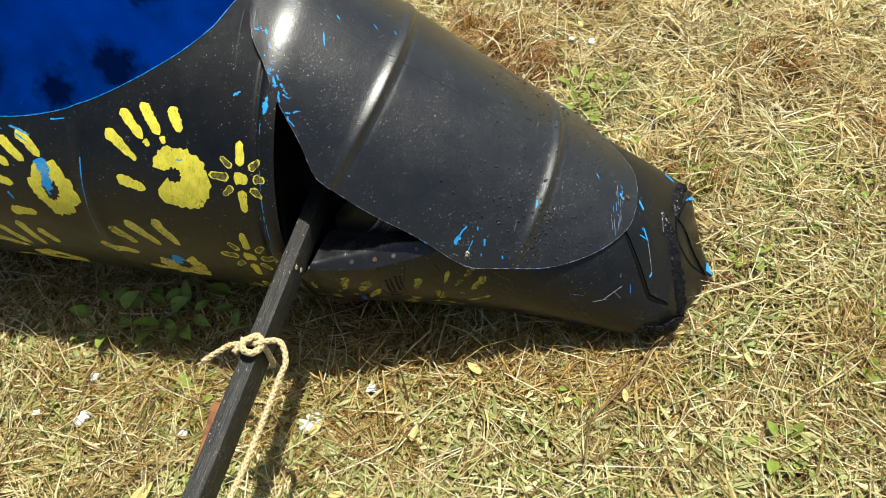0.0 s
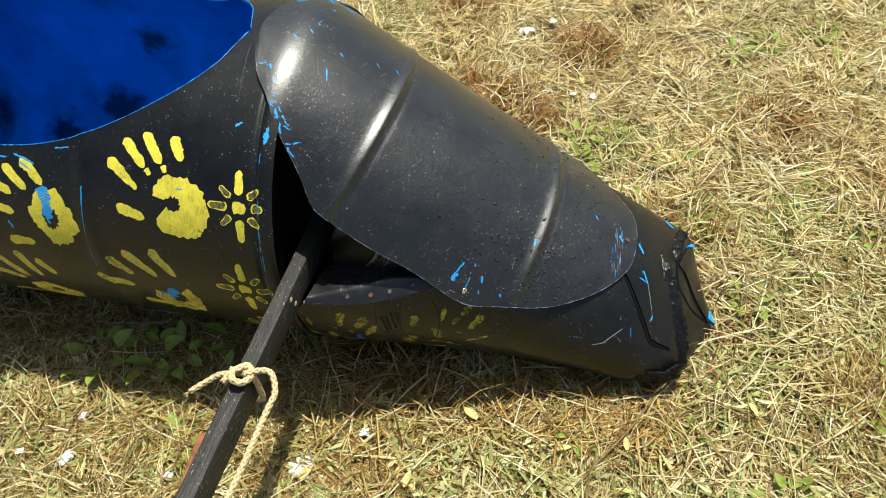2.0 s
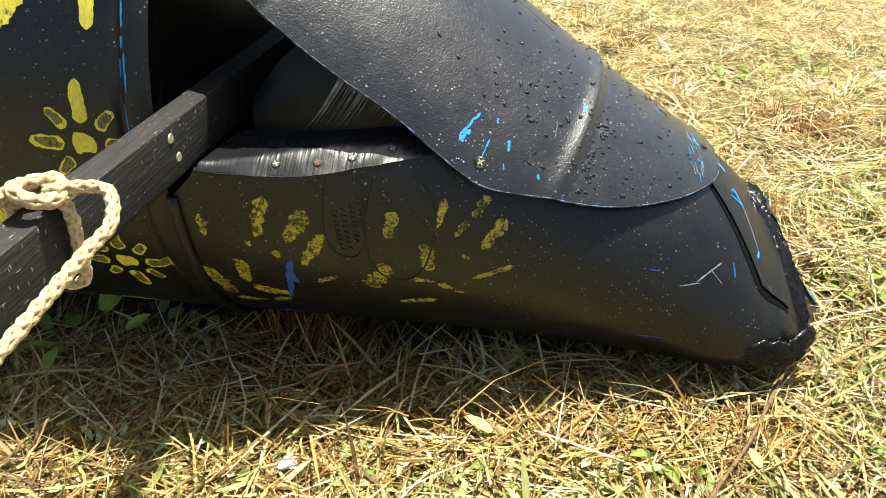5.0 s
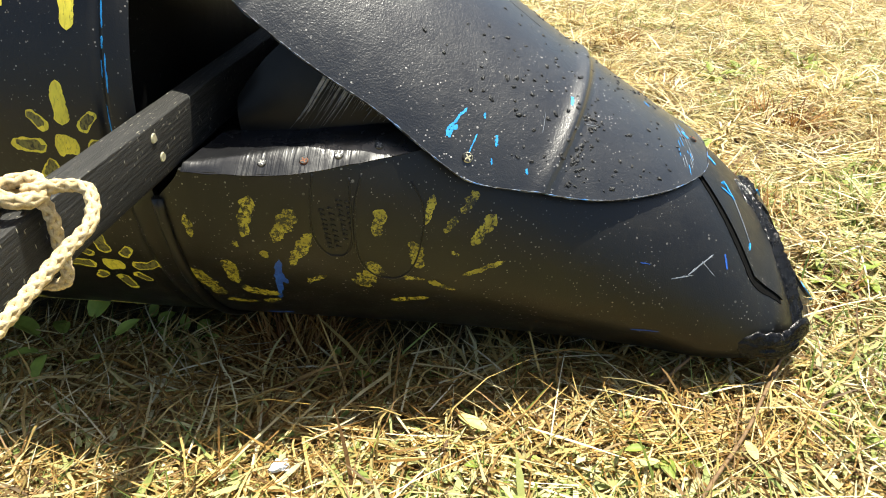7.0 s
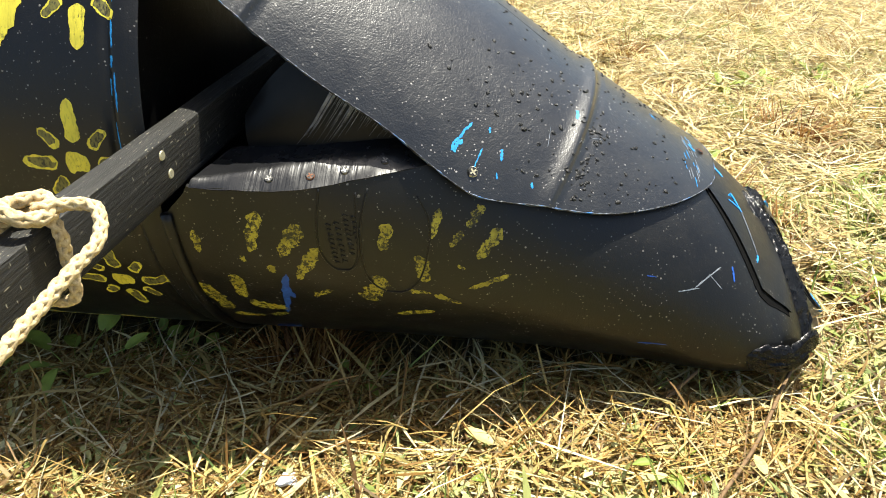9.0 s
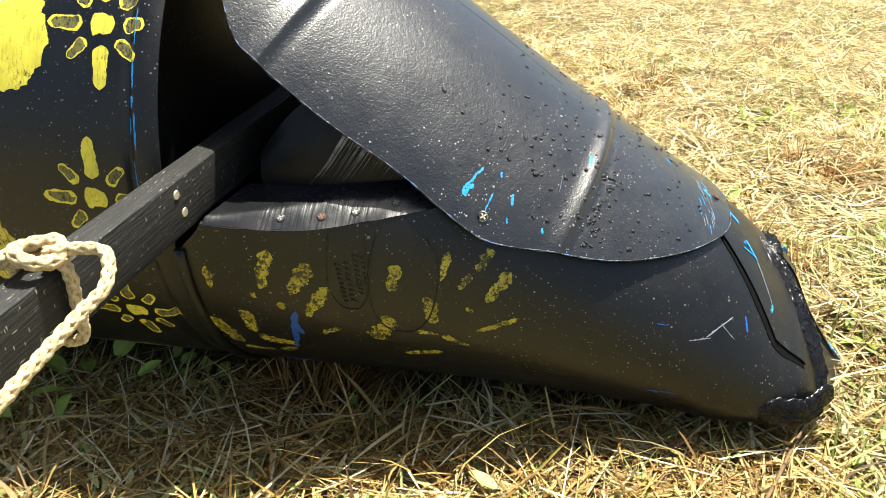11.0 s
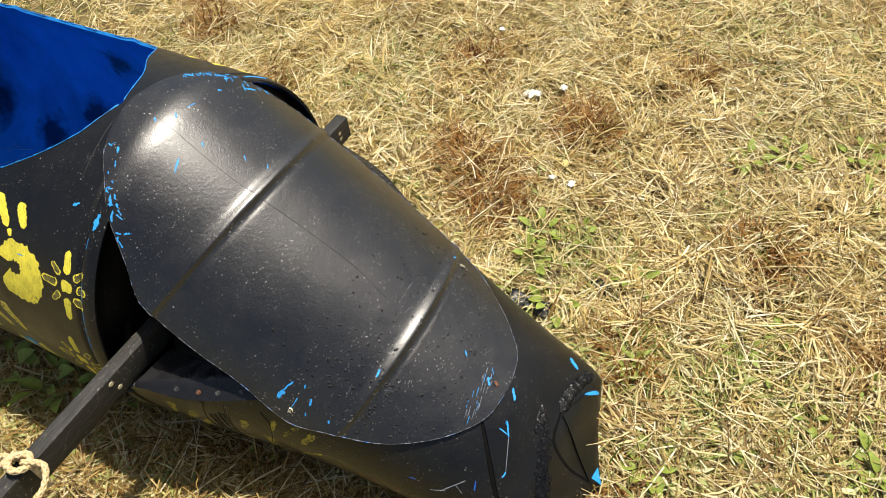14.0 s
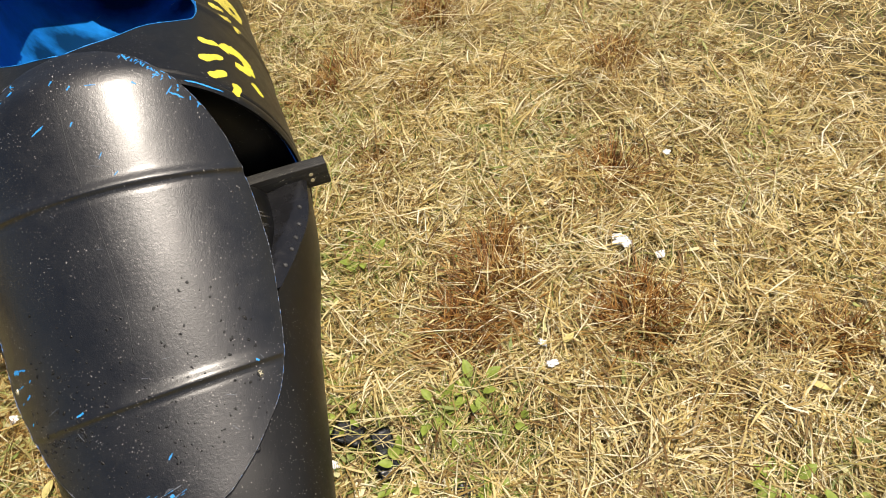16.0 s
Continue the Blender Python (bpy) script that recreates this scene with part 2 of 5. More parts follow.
M_TUFT = blade_material("rust_brown_grass", (0.0, (0.07, 0.024, 0.006)), (0.45, (0.26, 0.105, 0.022)), (0.8, (0.42, 0.210, 0.050)), (1.0, (0.60, 0.38, 0.13)))
M_GOLD = blade_material("golden_dry_grass", (0.0, (0.16, 0.075, 0.018)), (0.5, (0.40, 0.24, 0.062)), (1.0, (0.66, 0.49, 0.18)))
M_PALE = blade_material("pale_straw", (0.0, (0.46, 0.35, 0.14)), (0.5, (0.66, 0.56, 0.30)), (1.0, (0.80, 0.74, 0.52)))
M_LEAF = blade_material("weed_leaf", (0.0, (0.24, 0.32, 0.050)), (0.5, (0.42, 0.50, 0.10)), (1.0, (0.60, 0.64, 0.18)))


# ---- building helpers ----
def mesh_of(name, bm, *materials, smooth=True):
    me = bpy.data.meshes.new(name)
    bm.to_mesh(me)
    bm.free()
    for m in materials:
        me.materials.append(m)
    if smooth:
        for p in me.polygons:
            p.use_smooth = True
    return me


def part(name, bm, material, parent, label="", smooth=True):
    """One mesh object under a thing or under a part."""
    materials = material if isinstance(material, (tuple, list)) else (material,)
    ob = new(name, mesh_of(name, bm, *materials, smooth=smooth))
    ob.parent = parent
    return tagged(ob, label)


def thing(name, label, category, at=(0, 0, 0), group="", kind=""):
    ob = new(name)
    ob.location = at
    return tagged(ob, label, category, group, kind)


def shell(rows, thick, rim=1, inner=1):
    """A sheet with real thickness from rows of points (outer side): outer faces 0, inner faces and rim by material index."""
    bm = bmesh.new()
    P = np.array(rows, float)
    du, dv = np.gradient(P, axis=0), np.gradient(P, axis=1)
    nrm = np.cross(dv, du)
    nrm /= np.linalg.norm(nrm, axis=2, keepdims=True) + 1e-12
    Q = P - nrm * thick
    a = [[bm.verts.new(p) for p in row] for row in P]
    b = [[bm.verts.new(p) for p in row] for row in Q]
    R, C = P.shape[:2]
    for i in range(R - 1):
        for j in range(C - 1):
            bm.faces.new((a[i][j], a[i + 1][j], a[i + 1][j + 1], a[i][j + 1]))
            bm.faces.new((b[i][j], b[i][j + 1], b[i + 1][j + 1], b[i + 1][j])).material_index = inner
    loop = [(0, j) for j in range(C - 1)] + [(i, C - 1) for i in range(R - 1)] + [(R - 1, j) for j in range(C - 1, 0, -1)] + [(i, 0) for i in range(R - 1, 0, -1)]
    for k, (i, j) in enumerate(loop):
        m, n = loop[(k + 1) % len(loop)]
        f = bm.faces.new((a[i][j], a[m][n], b[m][n], b[i][j]))
        f.material_index = rim
        for e in f.edges:
            e.smooth = False
    bmesh.ops.remove_doubles(bm, verts=bm.verts, dist=1e-5)
    bmesh.ops.recalc_face_normals(bm, faces=bm.faces)
    return bm


def blacken(bm, beyond):
    """Paint the sheet's own edge black past a place along the hull."""
    for f in bm.faces:
        if f.calc_center_median().x > beyond:
            f.material_index = 0
    return bm


def curve(points, count):
    """Evenly spaced points of a smooth line through the given ones."""
    P = np.array(points, float)
    P = np.vstack([2 * P[0] - P[1], P, 2 * P[-1] - P[-2]])
    out = []
    for k in range(1, len(P) - 2):
        for s in np.linspace(0, 1, 24, endpoint=False):
            p0, p1, p2, p3 = P[k - 1 : k + 3]
            out.append(0.5 * (2 * p1 + (p2 - p0) * s + (2 * p0 - 5 * p1 + 4 * p2 - p3) * s**2 + (3 * p1 - p0 - 3 * p2 + p3) * s**3))
    out = np.array(out + [P[-2]])
    d = np.r_[0, np.cumsum(np.linalg.norm(np.diff(out, axis=0), axis=1))]
    return np.stack([np.interp(np.linspace(0, d[-1], count), d, out[:, c]) for c in range(out.shape[1])], 1)


def tube(bm, line, radius, sides=8):
    """A closed tube along a line of points; radius: one number or one a point."""
    line = np.asarray(line, float)
    radii = np.broadcast_to(radius, len(line))
    tang = np.gradient(line, axis=0)
    tang /= np.linalg.norm(tang, axis=1, keepdims=True) + 1e-12
    side = np.cross(tang[0], (0.31, 0.17, 0.93))
    rings = []
    for p, t, r in zip(line, tang, radii):
        side = side - t * (side @ t)
        side /= np.linalg.norm(side)
        up = np.cross(t, side)
        rings.append([bm.verts.new(p + r * (math.cos(a) * side + math.sin(a) * up)) for a in np.linspace(0, 2 * math.pi, sides, endpoint=False)])
    for q, w in zip(rings, rings[1:]):
        for k in range(sides):
            bm.faces.new((q[k], q[(k + 1) % sides], w[(k + 1) % sides], w[k]))
    bm.faces.new(rings[0][::-1])
    bm.faces.new(rings[-1])
    return bm


def block(corners_low, corners_high, bevel=0.002, cuts=0):
    """A solid between two four-cornered ends."""
    bm = bmesh.new()
    a, b = [bm.verts.new(p) for p in corners_low], [bm.verts.new(p) for p in corners_high]
    bm.faces.new(a[::-1])
    bm.faces.new(b)
    for k in range(4):
        bm.faces.new((a[k], a[(k + 1) % 4], b[(k + 1) % 4], b[k]))
    bmesh.ops.recalc_face_normals(bm, faces=bm.faces)
    if cuts:
        long = [e for e in bm.edges if (e.verts[0] in a) != (e.verts[1] in a)]
        bmesh.ops.subdivide_edges(bm, edges=long, cuts=cuts)
    if bevel:
        sharp = [e for e in bm.edges if len(e.link_faces) == 2 and e.calc_face_angle(0) > 0.6]
        bmesh.ops.bevel(bm, geom=sharp, offset=bevel, segments=2, affect="EDGES", profile=0.6)
    return bm


def table(x, xs, ys):
    """A smooth reading of a short table."""
    return float(np.interp(x, xs, ys))


def smooth_table(xs, ys):
    """A table rounded over: cubic through the values with clamped slopes."""
    xs, ys = np.array(xs, float), np.array(ys, float)
    h, d = np.diff(xs), np.diff(ys) / np.diff(xs)
    m = np.r_[d[0], np.where(d[1:] * d[:-1] > 0, 2 * d[1:] * d[:-1] / (d[1:] + d[:-1] + 1e-15), 0.0), d[-1]]
    xs, ys, h, m = xs.tolist(), ys.tolist(), h.tolist(), m.tolist()

    def read(x):
        k = 0
        while k < len(h) - 1 and x > xs[k + 1]:
            k += 1
        s = min(1.0, max(0.0, (x - xs[k]) / h[k]))
        return (1 + 2 * s) * (1 - s) ** 2 * ys[k] + s * (1 - s) ** 2 * h[k] * m[k] + s * s * (3 - 2 * s) * ys[k + 1] + s * s * (s - 1) * h[k] * m[k + 1]

    return read


# ---- ground ----
def ground_height(x, y):
    far = max(0.0, math.hypot(x - 0.3, y - 0.4) - 1.2)
    fade = min(1.0, far / 1.5)
    return 0.006 * noise.noise((x * 2.1, y * 2.1, 3.0)) * (0.5 + fade) - 0.004


bm = bmesh.new()
steps = np.r_[-3000, -900, -250, -80, -30, -14, np.linspace(-7, 8, 76), 14, 30, 80, 250, 900, 3000]
grid_ = [[bm.verts.new((x, y, ground_height(x, y) if abs(x) < 20 and abs(y) < 20 else 0.0)) for y in steps] for x in steps]
for i in range(len(steps) - 1):
    for j in range(len(steps) - 1):
        bm.faces.new((grid_[i][j], grid_[i + 1][j], grid_[i + 1][j + 1], grid_[i][j + 1]))
ground = new("ground", mesh_of("ground", bm, M_SOIL))
tagged(ground, "mown meadow of dry yellow grass over brown soil", "ground", kind="structure")

# ---- the canoe: barrels, bow and deck ----
AXIS_Y, AXIS_Z, RADIUS = 0.03, 0.312, 0.308
canoe = thing("barrel_canoe", "home-made canoe of black painted blue barrels with yellow prints", "canoe", (-0.2, 0.03, 0.0))
canoe_back = Matrix.Translation((0.2, -0.03, 0.0))


def hull_part(name, bm, material, label="", parent=None, smooth=True):
    """A part of the canoe, modelled in world places."""
    if parent is None:
        bm.transform(canoe_back)
        return part(name, bm, material, canoe, label, smooth)
    bm.transform(canoe_back)
    return part(name, bm, material, parent, label, smooth)


def body_radius(x):
    """The barrel's profile: chime at the end, a groove behind it, shallow hoops."""
    r = RADIUS
    r += 0.0035 * math.exp(-(((x + 0.318) / 0.012) ** 2)) + 0.003 * math.exp(-(((x + 0.62) / 0.014) ** 2))
    r -= 0.004 * math.exp(-(((x + 0.022) / 0.004) ** 2))
    r -= 0.006 * max(0.0, (x + 0.012) / 0.02) ** 2
    return r


def body_point(x, deg, out=0.0):
    """A place on the barrel: degrees from the top, towards -y."""
    a, r = radians(deg), body_radius(x) + out
    return Vector((x, AXIS_Y - r * math.sin(a), AXIS_Z + r * math.cos(a)))


hole_near = smooth_table((-2.4, -1.3, -1.22, -1.05, -0.6, -0.496, -0.427, -0.36, -0.313, -0.195, -0.118, -0.09), (0, 0, 14, 36, 47, 46, 45, 42.5, 39.5, 27.5, 14, 0))
hole_far = smooth_table((-2.4, -1.3, -1.22, -1.05, -0.75, -0.43, -0.30, -0.25, -0.212, -0.165, -0.12, -0.09), (0, 0, 14, 34, 40, 43, 45, 42.5, 36, 24, 14, 0))


def barrel_rows(x0, x1, count, grow=0.0):
    xs = np.linspace(x0, x1, count)
    if x1 > -0.2:
        xs = np.unique(np.r_[xs, np.linspace(-0.22, -0.09, 36), np.linspace(-0.05, x1, 24)])
    rows = []
    for x in xs:
        a, b = (hole_near(x), 360 - hole_far(x)) if x < -0.09 else (0.0, 360.0)
        wob = 0.5 * noise.noise((x * 30, 0, 0)) if x < -0.12 else 0.0
        rows.append([body_point(x, d, grow) for d in np.linspace(a + wob, b + wob, 145)])
    return rows


barrel = hull_part("hull_barrel", blacken(shell(barrel_rows(-0.88, 0.005, 90), 0.005, 2), -0.02), (M_BODY, M_BLUE, M_LIP), "black painted barrel, blue inside, cut open on top")
hull_part("rear_barrel", shell(barrel_rows(-2.30, -0.85, 60, 0.005), 0.005, 2), (M_BODY, M_BLUE, M_LIP), "black painted barrel, blue inside, lapping over the next")
bm = bmesh.new()
rings_ = [[bm.verts.new((x, AXIS_Y - r * math.sin(a), AXIS_Z + r * math.cos(a))) for a in np.linspace(0, 2 * math.pi, 72, endpoint=False)] for x, r in ((-0.003, 0.2965), (-0.020, 0.2955), (-0.026, 0.285), (-0.026, 0.25), (-0.022, 0.235), (-0.022, 0.02))]
for q, w in zip(rings_, rings_[1:]):
    for k in range(72):
        bm.faces.new((q[k], q[(k + 1) % 72], w[(k + 1) % 72], w[k]))
bm.faces.new(rings_[-1])
bmesh.ops.recalc_face_normals(bm, faces=bm.faces)
hull_part("barrel_end", bm, M_BODY, "recessed black end of the barrel")
bm = bmesh.new()
ring_ = [bm.verts.new(body_point(-2.295, d, -0.001)) for d in range(0, 360, 5)]
bm.faces.new(ring_)
hull_part("rear_end", bm, M_BLUE)

# The bow: a barrel squeezed towards a point. Station x: middle, half width, bottom, widest height, crown.
BOW_TIP = 0.747
BOW = (0.034, 0.115, 0.31, 0.477, 0.58, 0.64, 0.662, 0.692, 0.716, BOW_TIP)
bow_mid = smooth_table(BOW, (0.03, 0.03, 0.02, 0.01, 0.0, -0.003, -0.003, -0.006, -0.01, -0.01))
bow_half = smooth_table(BOW, (0.304, 0.290, 0.237, 0.207, 0.190, 0.177, 0.168, 0.118, 0.058, 0.010))
bow_low = smooth_table(BOW, (0.006, 0.006, 0.006, 0.006, 0.012, 0.022, 0.024, 0.019, 0.012, 0.003))
bow_wide = smooth_table(BOW, (0.300, 0.270, 0.190, 0.130, 0.092, 0.080, 0.074, 0.058, 0.042, 0.015))
bow_top = smooth_table(BOW, (0.600, 0.530, 0.395, 0.285, 0.222, 0.166, 0.146, 0.096, 0.064, 0.027))


def bow_point(x, deg, out=0.0):
    """A place on the bow: degrees from the bottom, the near side (-y) below zero."""
    a = radians(deg)
    s, c = math.sin(a), -math.cos(a)
    low, wide = bow_low(x), bow_wide(x)
    tall = (bow_top(x) - wide) if c > 0 else (wide - low)
    skew = 0.13 * min(1, max(0, (x - 0.5) / 0.14)) * max(0.0, 1 - max(0, x - 0.662) / 0.075)
    off = bow_half(x) * s
    p = Vector((x + skew * off, bow_mid(x) + off, wide + tall * c))
    if out:
        e = 0.4
        du = bow_point(min(x + 0.002, BOW_TIP), deg) - bow_point(x - 0.002, deg)
        dv = bow_point(x, deg + e) - bow_point(x, deg - e)
        p += du.cross(dv).normalized() * -out
    return p


bow_span = smooth_table((0.0, 0.05, 0.12, 0.20, 0.28, 0.42, 0.50, 0.52, 0.8), (92, 94.5, 99.5, 110, 123, 147, 172, 180, 180))
bow_rows = []
for x in np.unique(np.r_[np.linspace(0.034, 0.56, 60), np.linspace(0.56, BOW_TIP, 40)]):
    s_ = bow_span(x)
    back_ = 0.026 * max(0.0, 1 - (x - 0.034) / 0.05)
    bow_rows.append([bow_point(x - back_ * min(1.0, max(0.0, (93 - abs(d)) / 5)), d) for d in np.linspace(-s_, s_, 121)])
bow = hull_part("bow_shell", shell(bow_rows, 0.005, 0, 0), M_BODY, "tapered black bow shell folded to a point")

# The deck: a curved barrel sheet sloping down to the nose.
crown = curve(((-0.066, 0.6335), (-0.045, 0.6315), (0.0, 0.6245), (0.05, 0.594), (0.2, 0.487), (0.395, 0.352), (0.50, 0.283), (0.565, 0.243)), 200)
crown_len = np.r_[0, np.cumsum(np.linalg.norm(np.diff(crown, axis=0), axis=1))]
crown_len -= float(np.interp(-0.045, crown[:, 0], crown_len))
crown_mid = smooth_table((0, 0.35, 0.74), (0.034, 0.022, 0.006))
DECK_U = (float(crown_len[0]), -0.012, 0.012, 0.062, 0.14, 0.195, 0.305, 0.36, 0.46, 0.545, 0.60, 0.655, 0.70, 0.722, float(crown_len[-1]))
near_half = smooth_table(DECK_U, (0.012, 0.062, 0.110, 0.153, 0.197, 0.224, 0.229, 0.228, 0.232, 0.208, 0.186, 0.148, 0.098, 0.055, 0.004))
far_half = smooth_table(DECK_U, (0.012, 0.062, 0.110, 0.150, 0.190, 0.205, 0.215, 0.215, 0.205, 0.190, 0.170, 0.130, 0.085, 0.050, 0.004))
DECK_R = 0.300


def deck_point(u, off, out=0.0):
    """A place on the deck: the way down along its crown, and sideways from the crown."""
    x, z = (float(np.interp(u, crown_len, crown[:, k])) for k in (0, 1))
    x2, z2 = (float(np.interp(min(u + 0.012, crown_len[-1]), crown_len, crown[:, k])) for k in (0, 1))
    x1, z1 = (float(np.interp(max(u - 0.012, crown_len[0]), crown_len, crown[:, k])) for k in (0, 1))
    t = Vector((x2 - x1, 0, z2 - z1)).normalized()
    n = Vector((-t.z, 0, t.x))
    a = math.asin(max(-0.99, min(0.99, off / DECK_R)))
    for at, lean, tall, reach in ((0.224, 0.06, 0.0047, 0.30), (0.546, 0.02, 0.0045, 0.24)):
        at += lean * off
        side = 0.0110 if u < at else 0.0046
        out += (tall * math.exp(-(((u - at) / side) ** 2)) - 0.0006 * math.exp(-(((u - at - 0.013) / 0.004) ** 2))) * (1 - min(1, abs(off) / reach) ** 4)
    r = DECK_R + out
    return Vector((x, crown_mid(u) + r * math.sin(a), z)) + n * (r * math.cos(a) - DECK_R)


deck_rows = []
for u in np.unique(np.r_[np.linspace(crown_len[0], crown_len[-1], 114), np.linspace(0.185, 0.265, 34), np.linspace(0.51, 0.585, 34), np.linspace(0.69, crown_len[-1], 20)]):
    w0, w1 = -near_half(u) - 0.0012 * noise.noise((u * 90, 1, 0)), far_half(u) + 0.0012 * noise.noise((u * 90, 5, 0))
    deck_rows.append([deck_point(u, w) for w in np.linspace(w0, w1, 61)])
M_EDGE = Nodes("scuffed_sheet_edge")
M_EDGE = M_EDGE.done(M_EDGE.ramp(M_EDGE.noise(60, 4, 0.7), (0.46, (0.02, 0.02, 0.02)), (0.55, (0.18, 0.20, 0.24)), (0.66, (0.01, 0.16, 0.5))), 0.5)
deck = hull_part("deck_sheet", shell(deck_rows, -0.004, 1, 0), (M_DECK, M_EDGE), "curved black deck sheet with two rolled hoops")

rng0 = np.random.default_rng(3)

# ---- fittings of the canoe ----
def patch(surface, outline_rows, lift, drop=None):
    """A thin raised skin on a surface: rows of surface coordinates, lifted off it, its rim closed down to it."""
    bm = bmesh.new()
    top = [[bm.verts.new(surface(a, b, lift)) for a, b in row] for row in outline_rows]
    R, C = len(top), len(top[0])
    for i in range(R - 1):
        for j in range(C - 1):
            bm.faces.new((top[i][j], top[i + 1][j], top[i + 1][j + 1], top[i][j + 1]))
    loop = [(0, j) for j in range(C - 1)] + [(i, C - 1) for i in range(R - 1)] + [(R - 1, j) for j in range(C - 1, 0, -1)] + [(i, 0) for i in range(R - 1, 0, -1)]
    low = {ij: bm.verts.new(surface(*outline_rows[ij[0]][ij[1]], -0.001 if drop is None else drop)) for ij in loop}
    for k, ij in enumerate(loop):
        mn = loop[(k + 1) % len(loop)]
        f = bm.faces.new((top[ij[0]][ij[1]], top[mn[0]][mn[1]], low[mn], low[ij]))
        for e in f.edges:
            e.smooth = False
    bmesh.ops.remove_doubles(bm, verts=bm.verts, dist=1e-6)
    bmesh.ops.recalc_face_normals(bm, faces=bm.faces)
    return bm


def stroke_rows(a, b, width, scale, seed, rough=0.25, n=22, across=5):
    """Rows of a dab from a to b with round, ragged ends. scale: metres a unit of each surface coordinate."""
    A, B = np.array(a, float) * scale, np.array(b, float) * scale
    d = B - A
    L = np.linalg.norm(d) + 1e-9
    d /= L
    s = np.array((-d[1], d[0]))
    rows = []
    for k in range(n):
        t = k / (n - 1)
        along = -width * 0.5 + t * (L + width)
        end = min(1.0, max(0.03, math.sqrt(max(0.0, 1 - (2 * t - 1) ** 8)))) * min(1.0, 0.12 + 2.6 * math.sqrt(max(0.0, t * (1 - t))))
        w0 = width * 0.5 * end * (1 + rough * noise.noise((seed, t * 5, 0.5)) + 0.8 * rough * noise.noise((seed, t * 17, 2.5)) + 0.5 * rough * noise.noise((seed, t * 43, 5.5)))
        w1 = width * 0.5 * end * (1 + rough * noise.noise((seed, t * 5, 7.5)) + 0.8 * rough * noise.noise((seed, t * 17, 9.5)) + 0.5 * rough * noise.noise((seed, t * 43, 12.5)))
        w0, w1 = w0 * (1.12 - 0.34 * t), w1 * (1.12 - 0.34 * t)
        mid = A + d * along + s * (0.12 * width * noise.noise((seed, t * 2, 4.0)))
        rows.append([tuple((mid + s * w) / scale) for w in np.linspace(-w0, w1, across)])
    return rows


def ring_rows(center, outer, inner, scale, seed, gap=(0.0, 2 * math.pi), shift=(0.0, 0.0), n=96, rough=0.22):
    """Rows of a ragged ring or part ring: outer and inner half axes in metres."""
    C = np.array(center, float) * scale
    rows = []
    for a in np.linspace(gap[0], gap[1], n):
        c, s = math.cos(a), math.sin(a)
        o = 1 + rough * noise.noise((seed + 2 * c, 2 * s, 1.0)) + 0.5 * rough * noise.noise((seed + 6 * c, 6 * s, 3.0)) + 0.16 * rough * noise.noise((seed + 17 * c, 17 * s, 9.0))
        i = 1 + 1.5 * rough * noise.noise((seed + 3 * c, 3 * s, 6.0)) + 0.8 * rough * noise.noise((seed + 11 * c, 11 * s, 16.0))
        po, pi_ = C + np.array((outer[0] * c, outer[1] * s)) * o, C + np.array(shift) + np.array((inner[0] * c, inner[1] * s)) * i
        rows.append([tuple((pi_ + (po - pi_) * f) / scale) for f in np.linspace(0, 1, 6)])
    return rows


ON_BODY = np.array((1.0, radians(1) * RADIUS))
BOW_SCALE = np.array((1.0, radians(1) * 0.27))
ON_DECK = np.array((1.0, 1.0))
LIFT = 0.0003
seed_ = iter(range(1, 4000))


def dab(surface, scale, a, b, width, material, parent, name="paint_dab", label="", rough=0.25):
    if name in ("scrape", "scratch"):
        width *= 0.62 if parent is barrel else 0.42 if parent is deck else 0.5
    return hull_part(name, patch(surface, stroke_rows(a, b, width, scale, next(seed_) * 3.7, rough), 0.0007 if name.startswith("moulded") else LIFT), material, label, parent)


def hollow_dab(surface, scale, a, b, width, parent, name="paint_petal", rough=0.15, edge=None):
    """A dab worn thin in its middle: a dull film with a brighter, ragged rim."""
    rows = stroke_rows(a, b, width, scale, next(seed_) * 3.7, rough)
    hull_part(name, patch(surface, rows, LIFT * 0.7), M_OLIVE, "", parent)
    rim = [np.array(r[0]) for r in rows] + [np.array(r[-1]) for r in rows[::-1]]
    rim.append(rim[0])
    mid, k = sum(rim[:-1]) / (len(rim) - 1), next(seed_) * 1.9
    ring = []
    for i, p in enumerate(rim):
        keep = 0.76 + 0.36 * noise.noise((k, i * 0.16, 3.0))
        ring.append([tuple(p), tuple(p + (mid - p) * 0.5 * (1 - keep)), tuple(p + (mid - p) * (1 - min(0.93, max(0.1, keep))))])
    return hull_part(name, patch(surface, ring, LIFT), edge or Y_FULL, "", parent)


def paint_print(surface, scale, palm, fingers, parent, material, size=(0.040, 0.046), hole=(0.010, 0.010), shift=(0.004, -0.010), gap=(0.0, 2 * math.pi), width=0.0175):
    """A printed mark: a ragged ring and five dabs round it."""
    hull_part("paint_ring", patch(surface, ring_rows(palm, size, hole, scale, next(seed_) * 2.3, gap, shift), LIFT), material, "", parent)
    for x0, d0, x1, d1 in fingers:
        dab(surface, scale, (x0, d0), (x1, d1), width, material, parent)


